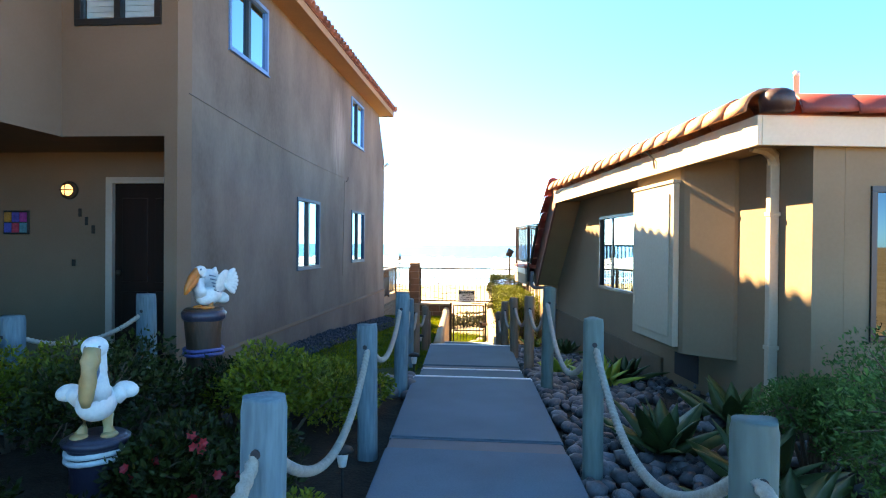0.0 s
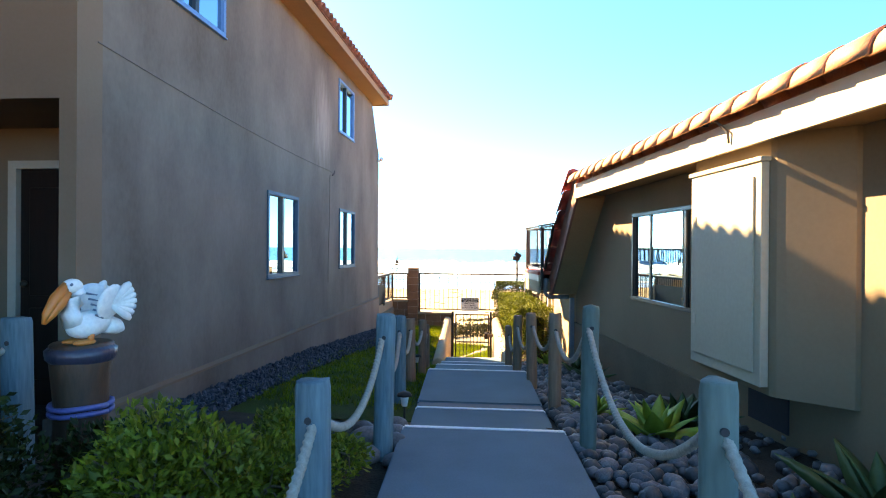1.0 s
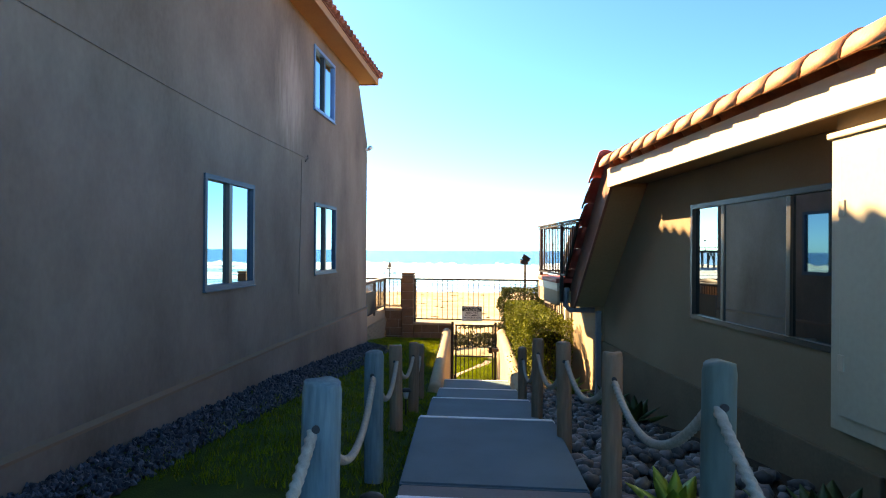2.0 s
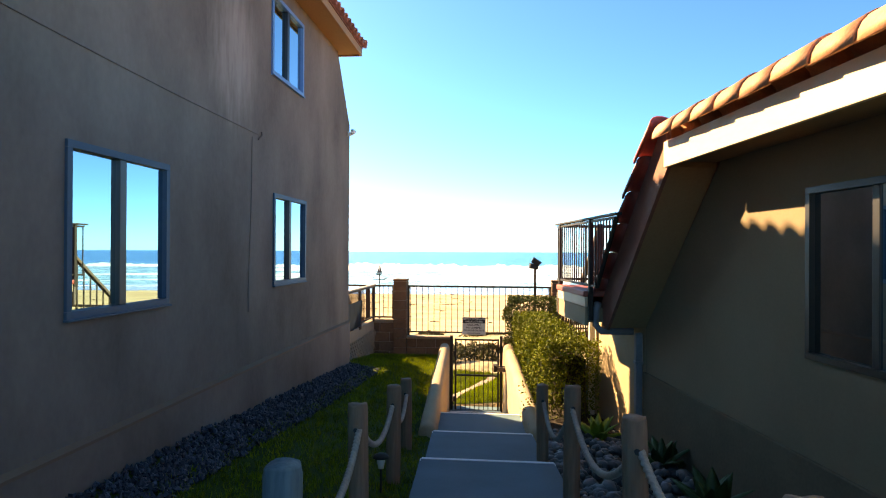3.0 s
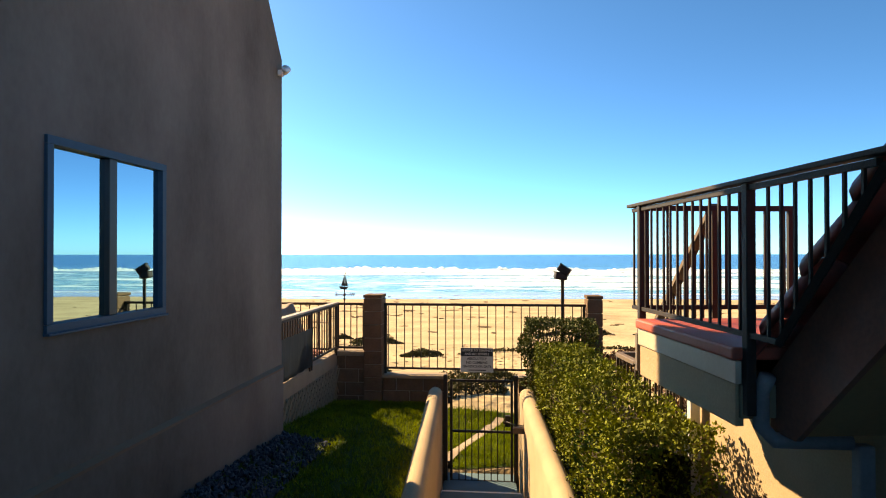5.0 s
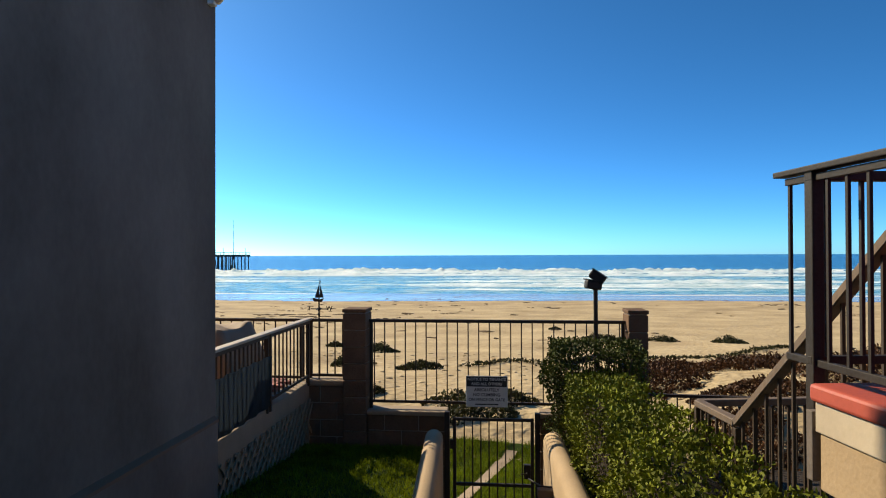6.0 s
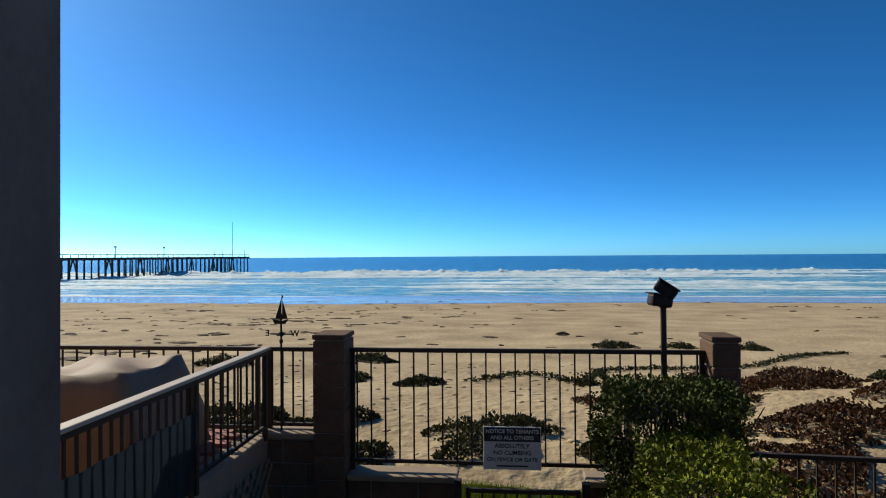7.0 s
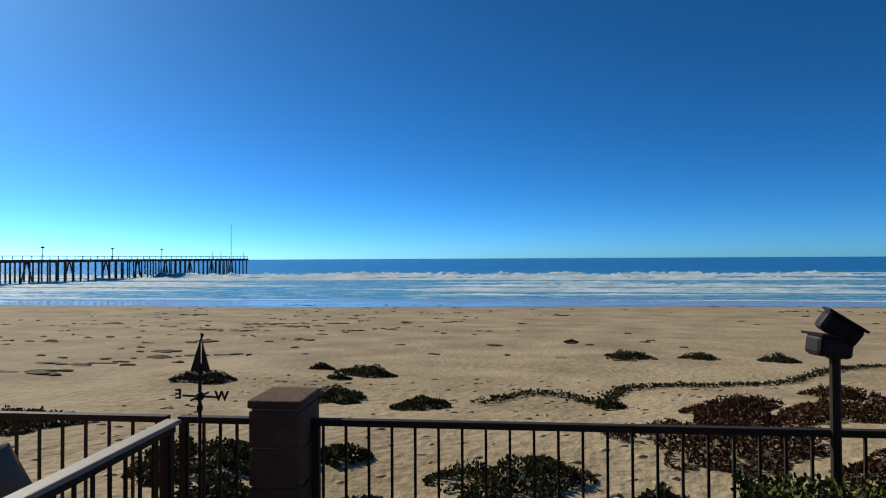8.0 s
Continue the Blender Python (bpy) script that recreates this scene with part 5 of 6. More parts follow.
def hedge(x0f, x1f, y0, y1, z0, z1, seed, count, label, leaf):
    """A clipped hedge: woody stems inside, a dark sheet as inner shade and a thick uneven skin of small leaves."""
    rnd = random.Random(seed)
    h = thing("hedge", None, None, label, "hedge")
    st_ = bmesh.new()
    for _ in range(46):
        y = rnd.uniform(y0 + 0.1, y1 - 0.1)
        x = rnd.uniform(x0f(y) + 0.12, x1f(y) - 0.12)
        tube(st_, [(x, y, z0 - 0.1), (x + rnd.gauss(0, 0.06), y + rnd.gauss(0, 0.06), (z0 + z1) / 2), (x + rnd.gauss(0, 0.12), y + rnd.gauss(0, 0.12), z1 - 0.1)], [0.014, 0.010, 0.004], 5)
    part("woody_stem_mass", st_, TWIG, h)
    # soil-dark sheet added behind the leaves as the hedge's inner shade
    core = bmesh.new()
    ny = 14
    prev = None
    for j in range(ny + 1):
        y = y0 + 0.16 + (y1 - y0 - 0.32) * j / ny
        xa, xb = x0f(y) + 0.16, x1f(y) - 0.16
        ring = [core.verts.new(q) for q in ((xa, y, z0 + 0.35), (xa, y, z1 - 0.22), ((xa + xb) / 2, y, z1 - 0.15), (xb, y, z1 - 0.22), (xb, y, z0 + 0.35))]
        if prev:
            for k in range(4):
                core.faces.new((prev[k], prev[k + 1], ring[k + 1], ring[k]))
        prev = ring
    part("inner_shade", core, SOIL, h)
    lv = bmesh.new()
    for _ in range(count):
        y = rnd.uniform(y0, y1)
        xa, xb = x0f(y), x1f(y)
        side = rnd.random()
        zt = z1 + 0.10 * noise.noise((y * 1.7, 3, seed)) + 0.05 * noise.noise((y * 6, 1, seed))
        dep = abs(rnd.gauss(0, 0.075))
        if side < 0.30:
            p, nrm = Vector((rnd.uniform(xa, xb), y, zt - dep)), Vector((0, 0, 1))
        elif side < 0.68:
            z = z0 + (zt - z0) * rnd.random() ** 0.6
            p, nrm = Vector((xa + dep + 0.13 * noise.noise((y * 2.2, z * 2.2, seed)) + 0.07 * noise.noise((y * 7, z * 7, seed)), y, z)), Vector((-1, 0, 0.2))
        elif side < 0.84:
            z = z0 + (zt - z0) * rnd.random() ** 0.6
            p, nrm = Vector((xb - dep, y, z)), Vector((1, 0, 0.2))
        else:
            z = z0 + (zt - z0) * rnd.random() ** 0.6
            xx = rnd.uniform(xa, xb)
            p, nrm = Vector((xx, y0 + dep + 0.07 * noise.noise((xx * 3, z * 3, seed)) if rnd.random() < 0.7 else y1 - dep, z)), Vector((0, -1, 0.2))
        if noise.noise((p.x * 5.5, p.y * 5.5, p.z * 5.5 + seed)) < -0.18 + 0.12 * rnd.random():
            p -= nrm * rnd.uniform(0.05, 0.12)
            if rnd.random() < 0.55:
                continue
        ax = (nrm * 0.5 + Vector((rnd.gauss(0, 1), rnd.gauss(0, 1), rnd.gauss(0.3, 1))).normalized()).normalized()
        sd = ax.cross(Vector((rnd.gauss(0, 1), rnd.gauss(0, 1), rnd.gauss(0, 1)))).normalized()
        s = rnd.uniform(0.022, 0.042)
        lv.faces.new([lv.verts.new(q) for q in (p, p + ax * s * 0.5 + sd * s * 0.3, p + ax * s, p + ax * s * 0.5 - sd * s * 0.3)])
    part("foliage", lv, leaf, h)
    return h


hedge(lambda y: walk_x(y) + 0.73 + 0.05 * math.sin(y * 3), lambda y: walk_x(y) + 1.45 - 0.04 * (y - 13), 12.7, 16.9, -0.72, 0.40, 11, 42000, "clipped green hedge behind the stair wall", LEAF_H)
hedge(lambda y: -0.30, lambda y: 0.62, 16.75, 17.38, -0.70, 0.62, 12, 14000, "taller rounded green shrub hedge against the fence", LEAF_S)

# grass blades on the lawn, thickest where the sun falls
gr = bmesh.new()
rnd = random.Random(5)


def blades(bm, x, y, z, n, hgt):
    for _ in range(n):
        a = rnd.uniform(0, 6.28)
        px, py = x + rnd.gauss(0, 0.02), y + rnd.gauss(0, 0.02)
        w, hh = 0.004, hgt * rnd.uniform(0.6, 1.3)
        lx, ly = rnd.gauss(0, 0.35) * hh, rnd.gauss(0, 0.35) * hh
        bm.faces.new([bm.verts.new(q) for q in ((px - w * math.cos(a), py - w * math.sin(a), z), (px + w * math.cos(a), py + w * math.sin(a), z), (px + lx, py + ly, z + hh))])


for _ in range(9000):
    y = 17.2 - 10.5 * rnd.random() ** 1.7
    x = rnd.uniform(HX + 0.35 if y < 14.8 else -2.98, walk_x(y) - WH - (0.2 if y > 11.6 else 0.02))
    blades(gr, x, y, ground_z(x, y), 4, 0.045)
tagged(part("grass", gr, GRASS, None), "short bright green mown grass blades", "grass", kind="stuff")
g2 = bmesh.new()
for _ in range(11000):
    y = rnd.uniform(17.68, 20.9)
    x = rnd.uniform(-2.6, 0.5)
    if abs(x - (-1.55 + 0.30 * (y - 17.6))) > 0.11:
        blades(g2, x, y, sand_z(x, y), 4, 0.09)
tagged(part("grass", g2, GRASS, None), "longer green grass beyond the gate", "grass", kind="stuff")
thing("lawn_outer", strip_x(lambda y: -2.7 + 0.25 * noise.noise((y, 0, 0)), lambda y: 0.55 + 0.25 * noise.noise((y, 5, 0)), 24, 17.66, 20.9, 0.15, lambda x, y: sand_z(x, y) + 0.012), LAWN, "rough green lawn beyond the gate", "lawn", kind="structure", smooth=True)
thing("garden_path", strip_x(lambda y: -1.64 + 0.30 * (y - 17.6), lambda y: -1.46 + 0.30 * (y - 17.6), 2, 17.6, 20.6, 0.3, lambda x, y: sand_z(x, y) + 0.04), CAP, "narrow pale path through the grass", "path", kind="structure")

# dune plants: mats of fleshy leaves with an uneven edge
DUNE = [(-10.2, 31.7, 0.91, 0), (-5.9, 35.0, 1.06, 0), (-6.5, 33.3, 0.36, 0), (-7.9, 36.0, 0.51, 0), (-5.5, 29.6, 0.93, 0), (-3.2, 28.5, 0.72, 0), (-3.9, 23.8, 0.45, 0), (-1.3, 22.6, 1.19, 0), (4.0, 41.3, 1.21, 0), (7.2, 42.0, 0.74, 0), (9.7, 40.4, 0.92, 0), (2.5, 49.7, 0.45, 0), (1.2, 29.2, 0.4, 0), (3.7, 28.3, 0.99, 1), (2.0, 24.6, 1.5, 1), (-10.4, 25.2, 1.08, 0), (-6.0, 23.3, 1.07, 0), (-4.6, 23.2, 0.5, 0), (7.3, 31.0, 0.87, 1), (5.0, 26.0, 1.3, 1), (7.4, 24.6, 1.4, 1), (9.6, 27.0, 1.2, 1), (4.2, 22.6, 1.2, 1), (6.8, 21.9, 1.3, 1), (10.5, 31.5, 1.0, 0), (3.2, 20.8, 1.1, 1), (5.4, 20.4, 1.0, 1), (8.8, 22.6, 1.3, 1), (6.2, 23.6, 1.2, 1), (3.0, 26.6, 0.8, 1), (11.5, 25.5, 1.3, 1), (0.6, 22.0, 0.7, 0), (-3.2, 21.6, 0.6, 0), (-4.9, 21.6, 0.9, 0)]


def dune_mat(x, y, r, red, seed):
    rnd = random.Random(seed)
    bm = bmesh.new()
    n = int(5200 * min(1.6, r) ** 1.4)
    for _ in range(n):
        a, q = rnd.uniform(0, 6.28), r * math.sqrt(rnd.random())
        edge = r * (0.72 + 0.55 * noise.noise((math.cos(a) * 1.3 + seed, math.sin(a) * 1.3, 2)))
        if q > edge or noise.noise((q * math.cos(a) * 3.5, q * math.sin(a) * 3.5, seed)) < (-0.02 - 0.3 * (1 - q / r) if red else -0.24):
            continue
        px, py = x + 1.15 * q * math.cos(a), y + q * math.sin(a)
        dome = (0.30 + 0.22 * noise.noise((px * 2.6, py * 2.6, seed))) * min(r, 1.0) * (1 - (q / edge) ** 2) + 0.02
        p = Vector((px, py, sand_z(px, py) + dome * rnd.uniform(0.2, 1.0)))
        s = rnd.uniform(0.035, 0.075)
        ax = Vector((rnd.gauss(0, 0.7), rnd.gauss(0, 0.7), rnd.uniform(0.2, 1))).normalized()
        sd = ax.cross(Vector((rnd.gauss(0, 1), rnd.gauss(0, 1), 0.1))).normalized() * s * 0.35
        bm.faces.new([bm.verts.new(v) for v in (p - ax * 0.03, p + ax * s * 0.5 + sd, p + ax * s, p + ax * s * 0.5 - sd)])
    return thing("dune_plant", bm, LEAF_R if red else LEAF_D, "low mat of reddish ice plant on the sand" if red else "low dark green mat of dune plants on the sand", "plant", "dune plants")


for i, (x, y, r, red) in enumerate(DUNE):
    dune_mat(x, y, r * (1.15 if red else 1.08), red, 500 + i)
VINE = [(-1.9, 29.2), (-0.7, 30.8), (0.3, 30.6), (1.0, 29.6), (2.0, 32.0), (3.8, 33.2), (5.8, 34.1), (7.9, 35.1), (11.2, 38.2), (13.2, 39.5)]
vb = bmesh.new()
rnd = random.Random(9)
for (x0, y0), (x1, y1) in zip(VINE, VINE[1:]):
    L = math.hypot(x1 - x0, y1 - y0)
    for _ in range(int(L * 130)):
        k = rnd.random()
        x, y = x0 + (x1 - x0) * k + rnd.gauss(0, 0.12), y0 + (y1 - y0) * k + rnd.gauss(0, 0.12)
        p = Vector((x, y, sand_z(x, y) + rnd.uniform(0, 0.08)))
        ax = Vector((rnd.gauss(0, 1), rnd.gauss(0, 1), rnd.uniform(0.3, 1.2))).normalized()
        sd = ax.cross(Vector((rnd.gauss(0, 1), rnd.gauss(0, 1), 0.1))).normalized()
        s = rnd.uniform(0.06, 0.13)
        vb.faces.new([vb.verts.new(v) for v in (p, p + ax * s * 0.5 + sd * s * 0.3, p + ax * s, p + ax * s * 0.5 - sd * s * 0.3)])
tagged(part("dune_vines", vb, LEAF_D, None), "trailing dune vines running over the sand", "plant", kind="stuff")

KELPS = [(-21.0, 64.9, 2.17), (-17.9, 61.9, 1.36), (-13.9, 51.0, 0.7), (-14.2, 41.8, 0.66), (-16.4, 40.5, 0.76), (-17.0, 33.5, 1.23), (-17.8, 37.5, 1.13), (-28.5, 95.5, 1.54), (-16.7, 77.6, 0.3), (-19.6, 56.9, 1.02), (-34.3, 78.0, 1.23), (-34.8, 64.2, 0.98), (-12.4, 58.0, 0.62), (-7.8, 103.0, 0.5), (25.1, 94.9, 0.5), (-1.9, 48.5, 0.63), (7.5, 52.1, 0.51), (31.5, 86.4, 0.95), (-5.8, 68.9, 0.51), (5.1, 78.8, 0.88), (-18.5, 43.5, 0.85), (-28.5, 48.9, 0.85), (-9.8, 68.3, 0.75), (19.5, 67.0, 0.2), (6.9, 56.9, 0.2), (-23, 58, 1.2), (-15.5, 66, 1.1), (-19, 48.5, 0.9)]
kb = bmesh.new()
rnd = random.Random(21)
extra = [(rnd.uniform(-48, -6) if k % 4 else rnd.uniform(-6, 45), rnd.uniform(38, 98), rnd.uniform(0.05, 0.4)) for k in range(240)]
for x, y, r in KELPS + extra:
    for _ in range(max(2, int(10 * r))):
        px, py = x + rnd.gauss(0, r * 0.6), y + rnd.gauss(0, 0.35 * min(1, r) + 0.05)
        ellipsoid(kb, (px, py, sand_z(px, py) + 0.02), (rnd.uniform(0.1, 0.45) * min(1.6, 0.5 + r), rnd.uniform(0.06, 0.2), rnd.uniform(0.02, 0.07)), sub=1)
tagged(part("kelp", kb, KELP, None), "scattered dark dried kelp on the sand", "kelp", kind="stuff")

# footprints and hummocks near the dunes read as small sand lumps
lb_ = bmesh.new()
for _ in range(500):
    y = rnd.uniform(21.5, 34)
    x = rnd.uniform(-10, 11)
    ellipsoid(lb_, (x, y, sand_z(x, y) - 0.005), (rnd.uniform(0.05, 0.14), rnd.uniform(0.04, 0.1), rnd.uniform(0.015, 0.04)), sub=1)
tagged(part("sand_lumps", lb_, SAND, None, smooth=True), "trampled lumps of pale sand", "sand", kind="stuff")


# ---- patio beside the two-storey house ----
patio = thing("patio", boxed(-9.0, -3.16, 14.9, 17.40, -1.0, 0.10, 0.01), CAP, "raised patio with a red brick floor", "patio", kind="structure")
part("patio_wall", boxed(-3.16, -3.0, 14.86, 17.40, -0.95, 0.10, 0.012), CAP, patio, "pale stucco patio edge wall")
pv = finish(boxed(-0.097, 0.097, -0.047, 0.047, 0, 0.03, 0.004), "paver", PAVER)
for i in range(11):
    for j in range(24):
        part("paver", pv, None, patio, m=pose(-3.28 - 0.2 * i - (0.1 if j % 2 else 0), 15.06 + 0.1 * j, 0.10))
lat = thing("lattice_panel", None, None, "white diagonal lattice panel under the patio edge", "lattice", m=pose(-2.985, 0, 0))
ls = finish(boxed(-0.005, 0.005, -0.014, 0.014, -0.32, 0.32), "lattice_strip", CAP)
for i in range(17):
    part("lattice_strip", ls, None, lat, m=pose(0, 15.1 + i * 0.135, -0.32, 45))
    part("lattice_strip", ls, None, lat, m=pose(0.011, 15.1 + i * 0.135, -0.32, -45))
fence("patio_railing", (-3.0, 17.36), (-3.0, 16.17), 0.16, 0.80, 11, "brown iron patio railing near the fence corner", BRONZE)
fence("patio_railing", (-3.0, 16.15), (-3.0, 14.90), 0.16, 0.80, 15, "brown iron patio railing with a wide pale top", BRONZE)
# the board's pale colour carries the sunlight on top of the dark railing
thing("handrail", boxed(-3.04, -2.96, 14.9, 17.38, 0.802, 0.826, 0.006), mat("sunlit_rail_tone", (0.42, 0.34, 0.26), (0.34, 0.27, 0.2), 0.6, 5, 50, 0.1), "flat handrail board along the patio, coloured pale as if sunlit", "handrail")
cv = bmesh.new()
for i in range(24):
    y = 14.92 + 1.22 * i / 23
    z0, z1 = 0.13, 0.60
    o = 0.012 * math.sin(i * 1.3)
    cv.verts.new((-2.965 + o, y, z0)); cv.verts.new((-2.965 - o, y, z1))
cv.verts.ensure_lookup_table()
for i in range(23):
    cv.faces.new((cv.verts[2 * i], cv.verts[2 * i + 2], cv.verts[2 * i + 3], cv.verts[2 * i + 1]))
bmesh.ops.solidify(cv, geom=cv.faces[:], thickness=0.006)
thing("canvas_screen", cv, CANVAS, "blue-grey canvas windscreen tied along the patio railing", "screen", smooth=True)
# covered grill
gc = bmesh.new()
nx, ny = 26, 16
rows = []
for j in range(ny + 1):
    row = []
    for i in range(nx + 1):
        u, v = i / nx * 2 - 1, j / ny * 2 - 1
        e = max(abs(u), abs(v))
        x, y = -3.98 + 0.66 * max(-0.85, min(0.85, u * 1.05)) + 0.03 * u, 16.55 + 0.50 * max(-0.85, min(0.85, v * 1.05)) + 0.03 * v
        top = 0.76 + 0.05 * math.cos(u * 2.0 - 0.8) + 0.06 * noise.noise((u * 2.2, v * 2.2, 5)) + 0.022 * math.sin(u * 7 + v * 5) + 0.03 * abs(noise.noise((u * 4 + v * 3, v * 2 - u, 9)))
        z = top if e < 0.72 else top - (top - 0.14) * min(1, ((e - 0.72) / 0.28)) ** 0.8
        k = 0.05 * max(0, e - 0.72) / 0.28
        x += k * noise.noise((u * 6, v * 6, z)); y += k * noise.noise((v * 6, u * 6, z + 4))
        row.append(gc.verts.new((x + (0.05 * u if e > 0.8 else 0), y + (0.05 * v if e > 0.8 else 0), z)))
    rows.append(row)
for a, b in zip(rows, rows[1:]):
    for i in range(nx):
        gc.faces.new((a[i], a[i + 1], b[i + 1], b[i]))
thing("grill_cover", gc, COVER, "draped brown cloth cover over a patio grill", "grill cover", smooth=True)

# ---- weather vane ----
wv = thing("weather_vane", None, None, "dark iron weather vane with a sailing boat", "weather vane", m=pose(-2.91, 17.47, 0.22))
part("rod", lathe(bmesh.new(), [(0.009, -0.15), (0.009, 0.86), (0.004, 0.88)], 8), IRON, wv)
part("ball", ellipsoid(bmesh.new(), (0, 0, 0.70), (0.024, 0.024, 0.024)), IRON, wv, smooth=True)
part("ball", ellipsoid(bmesh.new(), (0, 0, 0.64), (0.016, 0.016, 0.026)), IRON, wv, smooth=True)
part("arm", tube(bmesh.new(), [(-0.10, 0.012, 0.70), (0.10, -0.012, 0.70)], 0.006), IRON, wv)
part("arm", tube(bmesh.new(), [(0.0, -0.09, 0.70), (0.0, 0.09, 0.70)], 0.006), IRON, wv)
part("hull", prism(bmesh.new(), [(-0.075, 0.83), (-0.055, 0.785), (0.035, 0.785), (0.06, 0.825), (0.0, 0.81)], "y", -0.012, 0.012), IRON, wv)
part("sail", prism(bmesh.new(), [(0.010, 0.83), (0.055, 0.83), (0.012, 0.985)], "y", -0.004, 0.004), IRON, wv)
part("sail", prism(bmesh.new(), [(-0.05, 0.83), (0.002, 0.83), (0.004, 1.0)], "y", -0.004, 0.004), IRON, wv)
part("flag", prism(bmesh.new(), [(0.005, 0.985), (0.022, 1.02), (0.005, 1.03)], "y", -0.003, 0.003), IRON, wv)


def letters(name, text, size, m, material, parent, depth=0.003, label=""):
    cu = bpy.data.curves.new(name, "FONT")
    cu.body, cu.size, cu.extrude, cu.align_x, cu.align_y = text, size, depth, "CENTER", "CENTER"
    cu.offset = size * 0.022
    tmp = bpy.data.objects.new(name, cu)
    scene.collection.objects.link(tmp)
    me = bpy.data.meshes.new_from_object(tmp.evaluated_get(bpy.context.evaluated_depsgraph_get()))
    bpy.data.objects.remove(tmp)
    me.materials.clear()
    me.materials.append(material)
    ob = new(name, me)
    ob.parent = parent
    ob.matrix_basis = m
    if label:
        ob["label"] = label
    return ob


letters("letter", "W", 0.07, pose(0.125, -0.015, 0.705, 90), IRON, wv)
letters("letter", "E", 0.07, pose(-0.125, 0.015, 0.705, 90, 0, 180), IRON, wv)

# ---- flood lights on a pole ----
fl = thing("flood_light", None, None, "two dark flood lights on a brown pole by the fence", "flood light", m=pose(0.235, 17.52, 0.10))
part("pole", lathe(bmesh.new(), [(0.024, -0.8), (0.024, 1.06)], 10), BRONZE, fl)
part("bracket", boxed(-0.03, 0.03, -0.02, 0.02, 1.04, 1.08, 0.004), IRON, fl)
for px, pz, ry, rz in ((-0.025, 1.10, 8, 12), (0.022, 1.185, 34, -14)):
    hd = part("lamp_head", boxed(-0.092, 0.088, -0.06, 0.055, -0.05, 0.05, 0.022), IRON, fl, m=pose(px, 0, pz, 0, ry, rz))
    part("hood", prism(bmesh.new(), [(-0.094, 0.044), (0.09, 0.044), (0.094, 0.056), (-0.098, 0.056)], "y", -0.07, 0.075), IRON, hd)
    part("lens", boxed(-0.06, 0.06, 0.055, 0.061, -0.03, 0.03), GLASS_CLEAR, hd)

# ---- notice on the fence ----
sg = thing("notice_sign", boxed(-0.235, 0.235, -0.006, 0.006, -0.175, 0.175, 0.004), SIGN_W, "white notice with a black heading wired to the fence", "sign", m=pose(-0.98, FY - 0.036, -0.005))
part("heading_band", boxed(-0.228, 0.228, -0.009, -0.0061, 0.055, 0.168), SIGN_K, sg)
letters("heading", "NOTICE TO TENANTS", 0.043, pose(0, -0.0105, 0.137, 90), SIGN_W, sg, 0.001)
letters("heading", "AND ALL OTHERS", 0.043, pose(0, -0.0105, 0.086, 90), SIGN_W, sg, 0.001)
for k, tx in enumerate(("ABSOLUTELY", "NO CLIMBING", "ON FENCE OR GATE")):
    letters("line", tx, 0.048 if k < 2 else 0.044, pose(0, -0.0078, 0.018 - 0.055 * k, 90), SIGN_K, sg, 0.001)
part("text_bar", boxed(-0.13, 0.13, -0.0085, -0.0062, -0.150, -0.138), SIGN_K, sg)

